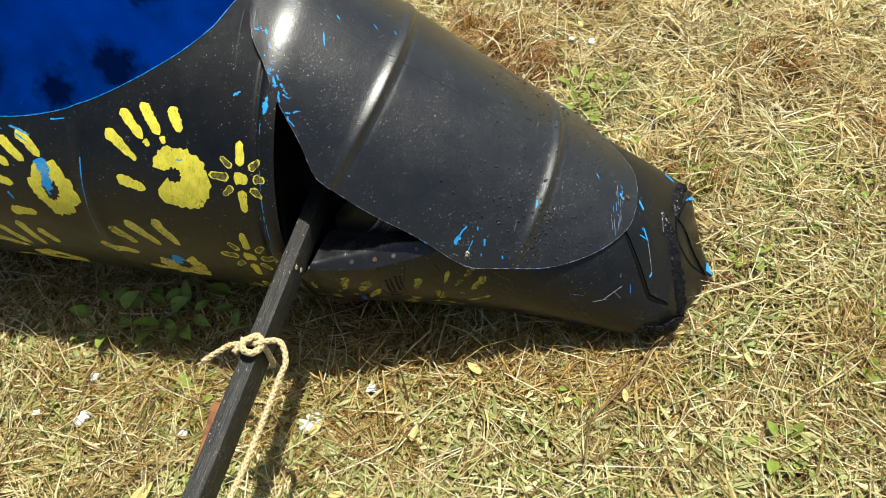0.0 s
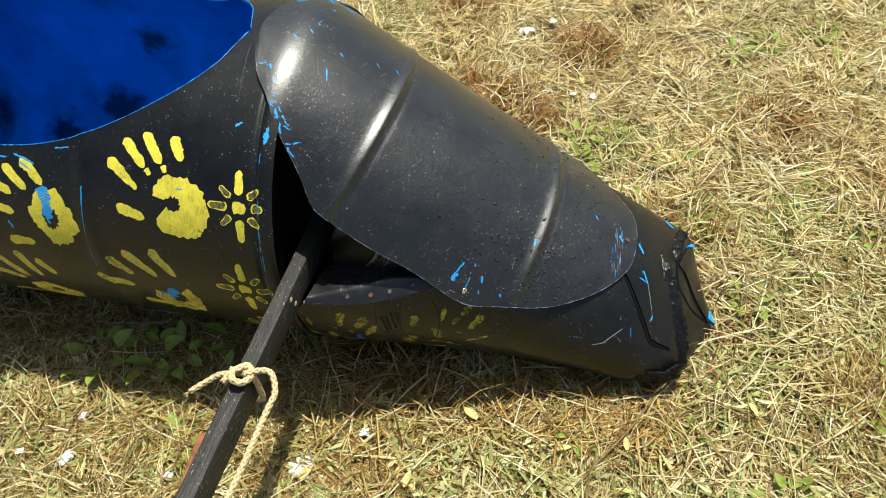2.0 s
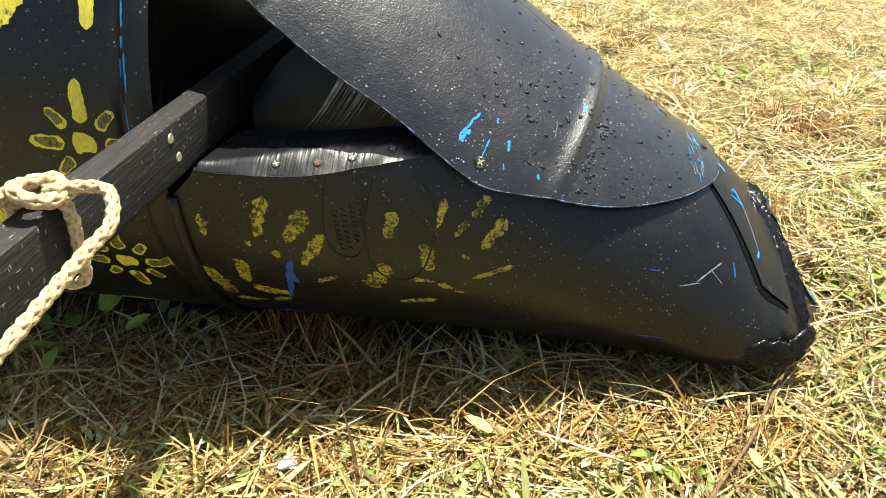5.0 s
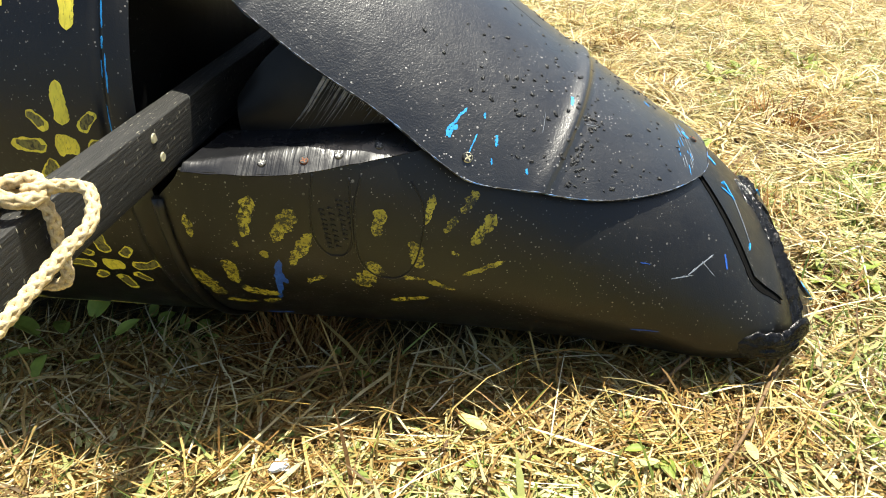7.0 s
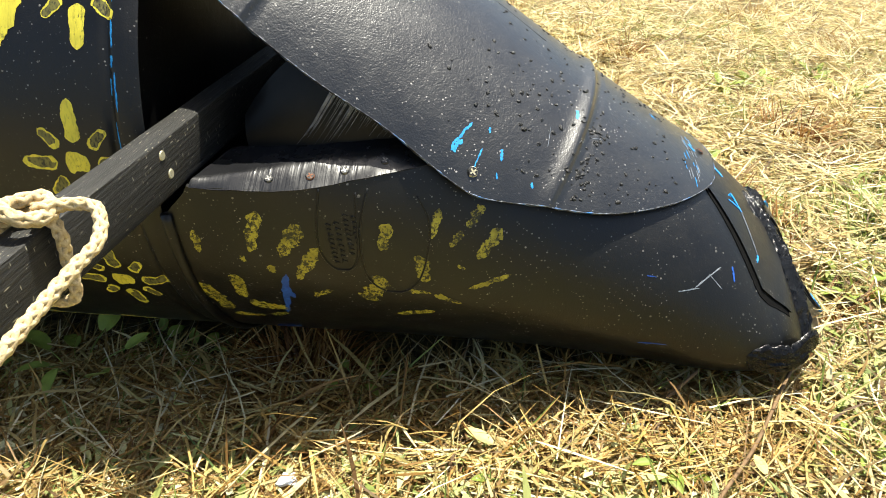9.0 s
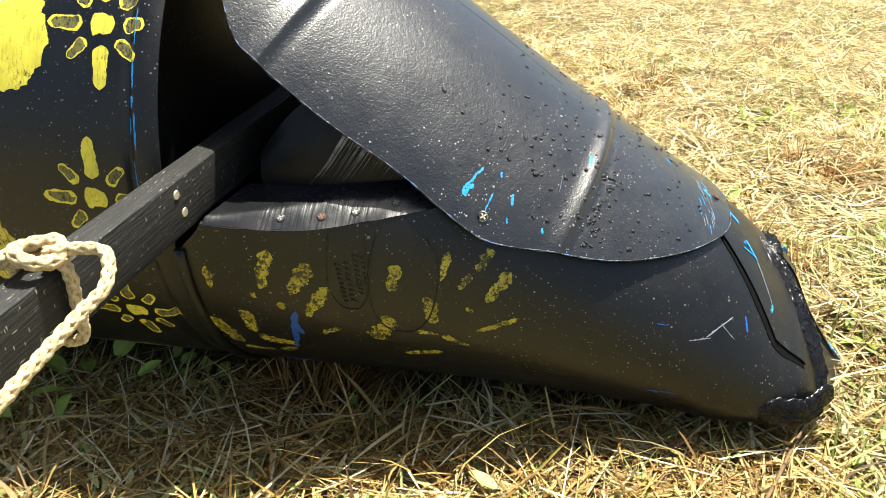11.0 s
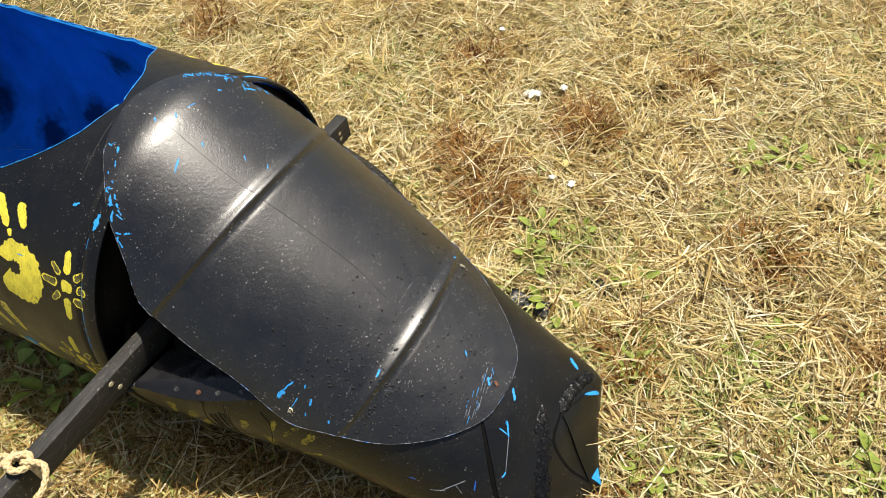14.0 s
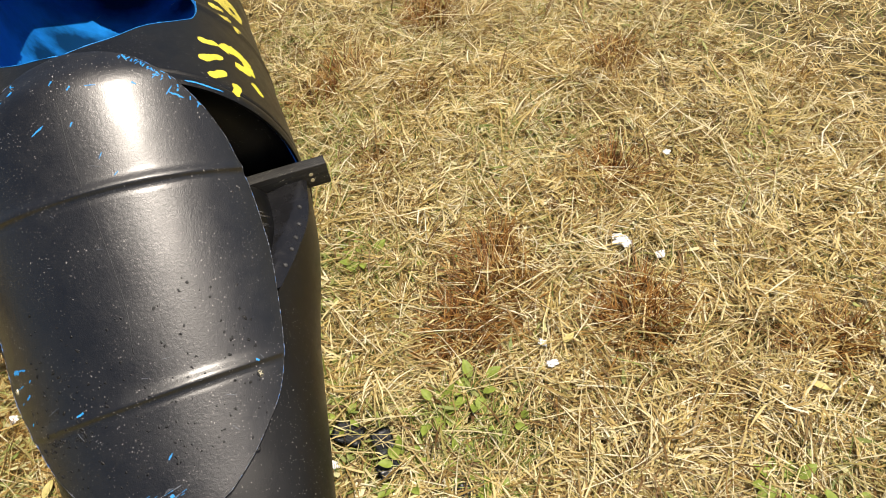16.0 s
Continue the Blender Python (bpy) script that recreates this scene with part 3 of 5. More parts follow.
Y_THIN, Y_FULL = M_YELLOW_THIN, M_YELLOW
paint_print(body_point, ON_BODY, (-0.149, 58.3), ((-0.252, 60.4, -0.220, 62.4), (-0.263, 46.9, -0.234, 51.7), (-0.237, 40.8, -0.212, 46.4), (-0.204, 38.6, -0.182, 44.6), (-0.157, 39.2, -0.147, 43.2)), barrel, Y_FULL, (0.049, 0.049), (0.013, 0.012), (-0.010, -0.006), (-2.80, 2.65))
for a_, b_, w_ in (((-0.201, 48.3), (-0.199, 48.8), 0.009), ((-0.173, 47.0), (-0.172, 47.6), 0.009), ((-0.228, 52.6), (-0.224, 53.4), 0.010)):
    dab(body_point, ON_BODY, a_, b_, w_, Y_FULL, barrel)
paint_print(body_point, ON_BODY, (-0.385, 66.8), ((-0.424, 50.0, -0.398, 55.2), (-0.458, 52.4, -0.430, 57.2), (-0.495, 55.5, -0.462, 59.5), (-0.505, 64.6, -0.466, 66.1), (-0.480, 77.2, -0.446, 76.9)), barrel, Y_FULL, (0.042, 0.050), (0.014, 0.022), (-0.004, 0.0))
paint_print(body_point, ON_BODY, (-0.205, 96.3), ((-0.338, 88.6, -0.286, 91.0), (-0.300, 79.9, -0.273, 84.3), (-0.265, 76.4, -0.228, 84.0), (-0.213, 74.8, -0.189, 82.5), (-0.275, 101.0, -0.240, 101.5)), barrel, Y_THIN, (0.044, 0.046), (0.016, 0.018), (0.0, -0.004), (-0.9, 3.6))
paint_print(body_point, ON_BODY, (-0.490, 108.5), ((-0.580, 93.4, -0.530, 97.7), (-0.537, 87.2, -0.513, 95.2), (-0.492, 83.6, -0.477, 93.6), (-0.456, 86.2, -0.442, 90.9), (-0.600, 113.5, -0.563, 114.5)), barrel, Y_THIN, (0.050, 0.042), (0.014, 0.012))
paint_print(body_point, ON_BODY, (-0.165, -57.5), ((-0.168, -43.6, -0.176, -48.5), (-0.098, -41.8, -0.130, -49.0), (-0.046, -43.8, -0.074, -48.6), (-0.044, -52.4, -0.016, -51.6), (-0.098, -62.5, -0.085, -64.6)), barrel, Y_FULL, (0.040, 0.042), (0.014, 0.018), (0.004, 0.004), (1.8, 6.6))
paint_print(body_point, ON_BODY, (-0.43, -64.0), ((-0.40, -52.0, -0.41, -56.5), (-0.36, -53.0, -0.37, -57.5), (-0.33, -57.0, -0.345, -60.5), (-0.315, -63.0, -0.33, -65.0), (-0.49, -58.0, -0.48, -61.0)), barrel, Y_THIN)


def flower(x, deg, petal, parent, material, wear):
    """Eight petals round a dot."""
    dab(body_point, ON_BODY, (x - 0.002, deg), (x + 0.002, deg), 0.019, Y_FULL if not wear else material, parent, "paint_dot", rough=0.12)
    for k in range(8):
        a = k * math.pi / 4
        c, s = math.cos(a), math.sin(a) / ON_BODY[1]
        r0, r1 = 0.026, 0.019 + petal * (1.0 if k % 4 == 2 else 0.85 if k % 2 == 0 else 0.62)
        if x + c * r1 > -0.016:
            r1 = max(r0 + 0.006, min(r1, (-0.018 - x) / max(c, 0.1)))
        dab(body_point, ON_BODY, (x + c * r0, deg + s * r0), (x + c * r1, deg + s * r1), 0.014 if k % 2 == 0 else 0.009, material, parent, "paint_petal", rough=0.15) if (k % 4 == 2 and not wear) else hollow_dab(body_point, ON_BODY, (x + c * r0, deg + s * r0), (x + c * r1, deg + s * r1), 0.014 if k % 2 == 0 else 0.011, parent, edge=material)


flower(-0.047, 55.9, 0.032, barrel, Y_FULL, False)
flower(-0.061, 85.0, 0.032, barrel, Y_FULL, False)
flower(-0.066, 111.6, 0.028, barrel, Y_FULL, True)
for a_, b_ in (((-0.25, 139), (-0.20, 140)), ((-0.19, 141), (-0.16, 139)), ((-0.22, 135), (-0.26, 131)), ((-0.13, 136), (-0.10, 138))):
    dab(body_point, ON_BODY, a_, b_, 0.012, Y_THIN, barrel)

# Blue plastic where the black is scraped off the barrel.
for a_, b_, w_ in (
    ((-0.391, 58.5), (-0.393, 67.0), 0.034), ((-0.207, 91.5), (-0.220, 95.5), 0.026), ((-0.317, 55.0), (-0.322, 62.0), 0.004), ((-0.322, 62.0), (-0.330, 74.0), 0.0022),
    ((-0.330, 74.0), (-0.334, 84.0), 0.0016), ((-0.0165, 62.0), (-0.0165, 66.0), 0.003), ((-0.0185, 78.0), (-0.0180, 83.0), 0.003), ((-0.0145, 70.0), (-0.0150, 76.0), 0.002), ((-0.0170, 67.5), (-0.0172, 69.0), 0.004), ((-0.0185, 86.0), (-0.0190, 93.0), 0.002), ((-0.0165, 53.0), (-0.0160, 59.0), 0.002), ((-0.0195, 71.0), (-0.0200, 73.5), 0.003),
    ((-0.016, 40.0), (-0.0165, 43.0), 0.0022), ((-0.152, 52.6), (-0.140, 52.4), 0.003), ((-0.440, 47.8), (-0.405, 50.0), 0.006), ((-0.430, 50.0), (-0.412, 52.0), 0.004),
    ((-0.365, 44.8), (-0.340, 44.0), 0.003), ((-0.475, 70.0), (-0.470, 72.0), 0.007), ((-0.060, 33.0), (-0.052, 32.0), 0.006), ((-0.495, 49.0), (-0.455, 49.0), 0.005),
    ((-0.009, 33.0), (-0.011, 37.0), 0.010), ((-0.003, -34.0), (-0.003, -46.0), 0.005), ((-0.230, 93.5), (-0.236, 95.5), 0.008),
):
    dab(body_point, ON_BODY, a_, b_, w_, M_BLUEMARK, barrel, "scrape", rough=0.9)


# Marks on the bow.
for x0, d0, x1, d1, w_ in (
    (0.030, -84.0, 0.030, -80.0, 0.008), (0.090, -91.7, 0.079, -83.1, 0.0115), (0.070, -80.3, 0.070, -79.5, 0.005), (0.126, -91.0, 0.109, -83.8, 0.0150), (0.095, -78.8, 0.095, -78.1, 0.008),
    (0.142, -86.7, 0.120, -77.4, 0.0130), (0.056, -73.0, 0.056, -67.5, 0.0150), (0.016, -68.5, 0.030, -60.5, 0.0190), (0.034, -56.5, 0.060, -56.8, 0.0085), (0.063, -63.9, 0.090, -63.1, 0.0150),
    (0.076, -58.5, 0.088, -60.0, 0.010), (0.131, -71.7, 0.148, -74.6, 0.007), (0.209, -98.1, 0.203, -92.4, 0.0120), (0.186, -75.0, 0.198, -81.5, 0.0210), (0.239, -91.7, 0.242, -86.0, 0.0150),
    (0.214, -68.8, 0.248, -72.4, 0.0090), (0.256, -80.3, 0.275, -79.5, 0.011), (0.228, -80.0, 0.246, -81.0, 0.006), (0.256, -106.7, 0.250, -99.5, 0.0085), (0.298, -111.7, 0.286, -105.9, 0.0100), (0.278, -103.1, 0.270, -98.8, 0.0078),
    (0.317, -107.4, 0.298, -98.1, 0.0120), (0.278, -93.1, 0.281, -93.1, 0.0055), (0.328, -95.2, 0.289, -86.7, 0.0064),
):
    dab(bow_point, BOW_SCALE, (x0, d0), (x1, d1), 0.88 * w_, M_PRINT, bow, rough=0.55)
for x0, d0, x1, d1, w_ in ((0.107, -77.0, 0.093, -61.5, 0.013), (0.103, -72.0, 0.107, -70.0, 0.016), (0.062, -46.0, 0.090, -49.0, 0.010), (0.472, -111.9, 0.481, -112.6, 0.004), (0.472, -79.8, 0.502, -84.0, 0.005), (0.580, -132.3, 0.583, -126.6, 0.005)):
    dab(bow_point, BOW_SCALE, (x0, d0), (x1, d1), w_, M_BLUESMEAR, bow, "scrape", rough=0.6)
# The moulded panel and oval on the bow, with raised lines that nobody can read.
PANEL = ((0.148, -102), (0.144, -92), (0.146, -86), (0.157, -82.5), (0.172, -83.5), (0.180, -88), (0.181, -95), (0.180, -104))
OVAL = ((0.191, -106), (0.184, -97), (0.184, -86), (0.191, -80.5), (0.209, -78), (0.228, -81), (0.240, -87), (0.248, -97), (0.247, -104), (0.236, -108.5))
for outline_ in (PANEL, OVAL):
    line_ = curve(outline_, 60)
    hull_part("moulded_ridge", tube(bmesh.new(), [bow_point(x, d, 0.0002) for x, d in line_], 0.0011, 6), M_BODY, "", bow)
for k, (start_, end_, letters_) in enumerate(((-94.5, -83.8, 9), (-95.5, -84.5, 8), (-98.0, -87.4, 9), (-98.2, -90.5, 6))):
    for m in range(letters_):
        x_, d_ = 0.1525 + 0.0078 * k + 0.0006 * m, start_ + (end_ - start_) * m / letters_
        tall_ = (0.0046, 0.0040, 0.0050)[(m * 7 + k) % 3]
        hull_part("moulded_bar", tube(bmesh.new(), [bow_point(x_, d_, 0.0004), bow_point(x_ + tall_, d_ + 0.1, 0.0004)], 0.0007, 5), M_BODY, "", bow)
        hull_part("moulded_bar", tube(bmesh.new(), [bow_point(x_ + 0.0005 * (m % 3), d_ + 0.1, 0.0004), bow_point(x_ + 0.0005 * (m % 3), d_ + 0.62, 0.0004)], 0.0006, 5), M_BODY, "", bow)
for a_, b_ in (((0.530, -115.9), (0.564, -129.5)), ((0.508, -110.9), (0.536, -116.6)), ((0.548, -124.0), (0.566, -121.0))):
    dab(bow_point, BOW_SCALE, a_, b_, 0.0030, M_SCRATCH, bow, "scratch", rough=0.8)
# The rolled lip of the bow towards the barrel.
lip_ = [bow_point(0.009, d, 0.001) for d in np.linspace(-88, 88, 90)]
hull_part("rolled_lip", tube(bmesh.new(), lip_, 0.0055, 10), M_BODY, "", bow)

# Marks on the deck.
for u0, o0, u1, o1, w_ in (
    (0.431, -0.211, 0.437, -0.189, 0.006), (0.433, -0.213, 0.436, -0.206, 0.012), (0.455, -0.183, 0.457, -0.186, 0.004), (0.476, -0.193, 0.480, -0.199, 0.007), (0.458, -0.201, 0.460, -0.216, 0.003), (0.482, -0.210, 0.485, -0.213, 0.003),
    (0.518, -0.201, 0.520, -0.203, 0.005), (0.533, -0.107, 0.534, -0.116, 0.008), (0.103, -0.045, 0.112, -0.065, 0.005), (0.060, -0.141, 0.088, -0.166, 0.008), (0.066, -0.138, 0.072, -0.142, 0.006), (0.078, -0.146, 0.083, -0.148, 0.006),
    (0.036, -0.016, 0.042, -0.020, 0.005), (0.055, 0.009, 0.060, 0.004, 0.005), (0.170, 0.026, 0.178, 0.020, 0.003), (0.112, -0.002, 0.117, -0.006, 0.005), (0.634, 0.002, 0.640, -0.004, 0.005), (0.094, 0.142, 0.106, 0.160, 0.007),
    (0.085, 0.148, 0.098, 0.138, 0.004), (0.070, 0.096, 0.074, 0.100, 0.005), (0.058, 0.128, 0.062, 0.134, 0.006), (0.020, -0.082, 0.024, -0.088, 0.008), (0.030, -0.100, 0.036, -0.108, 0.004), (0.546, 0.148, 0.549, 0.150, 0.007),
    (0.205, 0.040, 0.210, 0.034, 0.003), (0.690, -0.012, 0.696, -0.020, 0.010), (0.060, 0.030, 0.063, 0.045, 0.003),
):
    dab(deck_point, ON_DECK, (u0, o0), (u1, o1), w_, M_BLUEMARK, deck, "scrape", rough=1.0)
for k in range(30):
    u_, o_ = 0.676 + 0.022 * rng0.random(), -0.082 + 0.098 * rng0.random()
    l_ = 0.005 + 0.012 * rng0.random()
    dab(deck_point, ON_DECK, (u_, o_), (u_ + 0.25 * l_, o_ - l_), 0.0015, M_SCRATCH if k % 3 else M_BLUEMARK, deck, "scratch", rough=0.5)
for k in range(48):
    side_ = 1 if k % 3 else -1
    u_ = 0.002 + 0.12 * rng0.random() ** 1.6
    o_ = side_ * ((near_half if side_ < 0 else far_half)(u_) - 0.002 - 0.016 * rng0.random() ** 2)
    l_, a_ = 0.003 + 0.009 * rng0.random(), rng0.uniform(-0.9, 0.9)
    dab(deck_point, ON_DECK, (u_, o_), (u_ + l_ * math.cos(a_), o_ + l_ * math.sin(a_)), rng0.uniform(0.0015, 0.0055), M_BLUEMARK, deck, "scrape", rough=1.0)
for k in range(15):
    u_, o_ = 0.06 + 0.60 * rng0.random(), -0.19 + 0.36 * rng0.random()
    l_, a_ = 0.006 + 0.016 * rng0.random(), rng0.uniform(0.3, 1.9)
    dab(deck_point, ON_DECK, (u_, o_), (u_ + l_ * math.cos(a_), o_ + l_ * math.sin(a_)), 0.0009, M_SCRATCH, deck, "scratch", rough=0.5)
dab(body_point, ON_BODY, (-0.077, 6.0), (-0.065, 25.0), 0.0016, M_SLOT, barrel, "crack", rough=0.4)
# Blisters of spattered paint on the deck.
M_CRUMB = speckle("dried_black_crumb", (0.004, 0.004, 0.004), (0.012, 0.012, 0.012), 300, 0.45, 0.5)
blister_meshes = []
for k in range(5):
    bm = bmesh.new()
    bmesh.ops.create_icosphere(bm, subdivisions=2, radius=1.0)
    for v in bm.verts:
        v.co *= 1 + 0.9 * noise.noise(v.co * 1.3 + Vector((k * 9.1, 0, 0))) + 0.4 * noise.noise(v.co * 3.1 + Vector((0, k * 4.7, 0)))
    blister_meshes.append(mesh_of("paint_blister", bm, M_CRUMB))
for k in range(290):
    u_ = 0.36 + 0.33 * rng0.beta(2.2, 1.6)
    o_ = rng0.uniform(-0.20, 0.16) if k % 3 else rng0.uniform(-0.20, -0.10)
    if k % 6 == 0:
        u_ = 0.562 + 0.006 * rng0.normal()
    if abs(o_) > near_half(u_) - 0.008:
        continue
    r_ = 0.0007 + 0.0018 * rng0.beta(1.2, 2.2)
    p_ = deck_point(u_, o_, 0.0002)
    nrm_ = (deck_point(u_, o_, 0.02) - p_).normalized()
    ob = new("paint_blister", blister_meshes[k % 5])
    ob.parent = deck
    ob.matrix_basis = canoe_back @ Matrix.Translation(p_) @ nrm_.to_track_quat("Z", "Y").to_matrix().to_4x4() @ pose(0, 0, 0, 0, 0, 40 * k) @ Matrix.Diagonal((r_ * rng0.uniform(0.9, 2.0), r_, r_ * 0.55, 1)).to_4x4()


def ragged_edge(line, low, high, seed, material, name, label, parent):
    """A scuffed cut edge: a thin rib along a line, thick where the plastic is torn."""
    line = np.array(line)
    radii = [low + (high - low) * max(0.0, noise.noise((seed, i * 0.31, 0.0)) + 0.7 * noise.noise((seed, i * 0.9, 5.0)) + 0.25) for i in range(len(line))]
    return hull_part(name, tube(bmesh.new(), line, radii, 5), material, label, parent)


for side_, half_ in ((-1, near_half), (1, far_half)):
    edge_ = [deck_point(u, side_ * half_(u), 0.0003) for u in np.linspace(0.0, crown_len[-1], 420)]
    ragged_edge(edge_, 0.0002, 0.0011, 3.0 + side_, M_EDGE, "torn_edge", "scuffed pale and blue cut edge", deck)
for side_, hole_ in ((1, hole_near), (-1, hole_far)):
    edge_ = [body_point(x, side_ * hole_(x), 0.0003) for x in np.linspace(-0.87, -0.092, 400)]
    ragged_edge(edge_, 0.0004, 0.0017, 8.0 + side_, M_LIP, "torn_edge", "bright blue cut edge of the opening", barrel)
# The mould line along the deck.
SEAM = ((0.02, -0.012), (0.16, -0.018), (0.283, -0.009), (0.40, -0.004), (0.477, -0.012))
bm = tube(bmesh.new(), [deck_point(u, o, -0.0001) for u, o in curve(SEAM, 40)], 0.00045, 6)
hull_part("mould_line", bm, M_SLOT, "", deck)


def screw(at, normal, material, parent, size=0.0044):
    """A countersunk cross-head screw."""
    m = Matrix.Translation(at) @ Vector(normal).normalized().to_track_quat("Z", "Y").to_matrix().to_4x4()
    bm = bmesh.new()
    bmesh.ops.create_cone(bm, cap_ends=True, segments=18, radius1=size, radius2=size * 0.82, depth=0.0018, matrix=m @ Matrix.Translation((0, 0, 0.0006)))
    for turn in (0, 90):
        bmesh.ops.create_cube(bm, size=1, matrix=m @ pose(0, 0, 0.0015, 0, 0, turn + 20) @ Matrix.Diagonal((size * 1.3, size * 0.28, 0.0004, 1)).to_4x4())
    bm.faces.ensure_lookup_table()
    for f in bm.faces[20:]:
        f.material_index = 1
    return hull_part("screw", bm, (material, M_SLOT), "", parent, smooth=False)


M_BOLT = speckle("dark_zinc_screw", (0.10, 0.10, 0.10), (0.30, 0.29, 0.27), 400, 0.4, Metallic=0.8)


# The folded ledges on the bow's upper edges, with their screws.
def ledge_spot(side, x, s, out=0.0):
    """A place on a ledge, from its outer edge (0) to its inner one (1): a sloping face, a fold, a flatter face."""
    f = (x - 0.036) / 0.239
    deep, rise = 0.078 * (1 - 0.50 * f), 0.024 * (1 - 0.40 * f) * min(1.0, 0.30 + 1.7 * f)
    fold = 0.06 + 0.52 * min(1.0, max(0.0, f / 0.55)) ** 0.9
    edge = bow_point(x, side * (bow_span(x) - 0.2), 0.0010)
    soft = 0.5 * (s / fold + 1 - math.sqrt((s / fold - 1) ** 2 + 0.03))
    up = rise * (0.80 * soft + 0.20 * s)
    tilt = Vector((0.0, side * 0.45, 0.9))
    return edge + Vector((0.014 * s, -side * deep * s, up + 0.0010 * noise.noise((x * 60, s * 3, side)))) + tilt * out


def ledge(side):
    rows = []
    for x in np.linspace(0.036, 0.275, 40):
        row = [ledge_spot(side, x, s) for s in np.linspace(0, 1, 14)]
        rows.append(row if side < 0 else row[::-1])
    return hull_part("ledge", shell(rows, -0.004, 0, 0), M_GROOVE, "glossy cut strip of black plastic screwed to the bow")


def ledge_screw(side, x, s, material, parent):
    a, b, c = ledge_spot(side, x, s), ledge_spot(side, x + 0.004, s), ledge_spot(side, x, s + 0.05)
    n = (b - a).cross(c - a).normalized()
    n = n if n.z > 0 else -n
    screw(a + n * 0.0001, n, material, parent)


ledge_near, ledge_far = ledge(-1), ledge(1)
for x_, s_, m_ in ((0.100, 0.18, M_BOLT), (0.136, 0.20, M_RUST), (0.166, 0.22, M_BOLT), (0.200, 0.30, M_BOLT), (0.233, 0.34, M_BOLT)):
    ledge_screw(-1, x_, s_, m_, ledge_near)
for x_ in (0.105, 0.145, 0.175, 0.200, 0.232):
    ledge_screw(1, x_, 0.24, M_BOLT, ledge_far)
screw(deck_point(0.461, -0.219, 0.0006), deck_point(0.461, -0.219, 0.02) - deck_point(0.461, -0.219), M_SCREW, deck, 0.0055)
screw(deck_point(0.569, 0.148, 0.0006), deck_point(0.569, 0.148, 0.02) - deck_point(0.569, 0.148), M_SCREW, deck, 0.0055)
screw(deck_point(0.706, -0.012, 0.0006), deck_point(0.706, -0.012, 0.02) - deck_point(0.706, -0.012), M_RUST, deck, 0.005)

# Pale colour for the sun's glint on the scraped inner sheets.
M_GLINT = speckle("pale_glint", (0.05, 0.05, 0.051), (0.40, 0.40, 0.41), 120, 0.25)
M_INNER = speckle("dull_black_plastic", (0.004, 0.004, 0.004), (0.009, 0.009, 0.009), 40, 0.34, 0.3, Specular_IOR_Level=0.25)


def inner_point(side, x, s, out=0.0):
    """A place on the inner sheet between a ledge (0) and the underside of the deck (1)."""
    top_u = max(0.05, float(np.interp(x, crown[:, 0], crown_len)) + 0.030)
    under = deck_point(min(top_u, 0.7), side * (near_half(top_u) - 0.034), -0.008)
    foot = ledge_spot(side, min(x, 0.262), 1.0) + Vector((0, 0, -0.003))
    under = foot.lerp(under, 0.15 + 0.85 * min(1.0, max(0.0, (x - 0.052) / 0.13)))
    return foot.lerp(under, s) + Vector((0, side * (0.004 * math.sin(s * math.pi) + out), 0.4 * out))


# Inner stiffening sheets that rise from the ledges to the deck.
for side in (-1, 1):
    rows_ = [[inner_point(side, x, s) for s in np.linspace(0, 1, 7)] for x in np.linspace(0.052, 0.30, 20)]
    sheet_ = hull_part("inner_sheet", shell(rows_, 0.003 * side, 0, 0), M_INNER, "dull black scraped plastic sheet with painted pale glints")
    # Thin pale ribs paint the highlight along the sheet's brushed scrapes.
    streaks_ = bmesh.new()
    for k in range(170 if side < 0 else 40):
        x_ = rng0.uniform(0.165, 0.258)
        s1_ = rng0.uniform(0.66, 0.99)
        s0_ = max(0.05, s1_ - rng0.uniform(0.15, 0.70))
        a_, b_ = (x_ + 0.10 * (s1_ - 0.7), s1_), (x_ - 0.10 * (0.7 - s0_), s0_)
        r_ = rng0.uniform(0.0002, 0.0007)
        tube(streaks_, [inner_point(side, a_[0] + (b_[0] - a_[0]) * f, a_[1] + (b_[1] - a_[1]) * f, 0.0036) for f in np.linspace(0, 1, 5)], [0.3 * r_, r_, r_, 0.8 * r_, 0.2 * r_], 5)
    hull_part("scraped_patch", streaks_, M_GLINT, "pale streaks painting the sun's glint on scraped plastic", sheet_)


# ---- the folded nose ----
def nose_point(x, y, out=0.0):
    """A place on the upper side of the bow above the plan place (x, y)."""
    xx = x
    for _ in range(3):
        skew = 0.13 * min(1, max(0, (xx - 0.5) / 0.14)) * max(0.0, 1 - max(0, xx - 0.662) / 0.075)
        xx = x - skew * (y - bow_mid(xx))
    xx = min(xx, BOW_TIP - 0.001)
    s = max(-0.985, min(0.985, (y - bow_mid(xx)) / bow_half(xx)))
    return bow_point(xx, 180 - math.degrees(math.asin(s)), out)


def plate(corner_a, corner_b, corner_c, corner_d, name, label, lift=0.006):
    """A folded flap lying on the nose between four plan corners."""
    a, b, c, d = (np.array(p) for p in (corner_a, corner_b, corner_c, corner_d))
    rows = [[tuple((a * (1 - s) + b * s) * (1 - t) + (d * (1 - s) + c * s) * t) for s in np.linspace(0, 1, 12)] for t in np.linspace(0, 1, 12)]
    return hull_part(name, patch(nose_point, rows, lift, 0.0004), M_BODY, label)


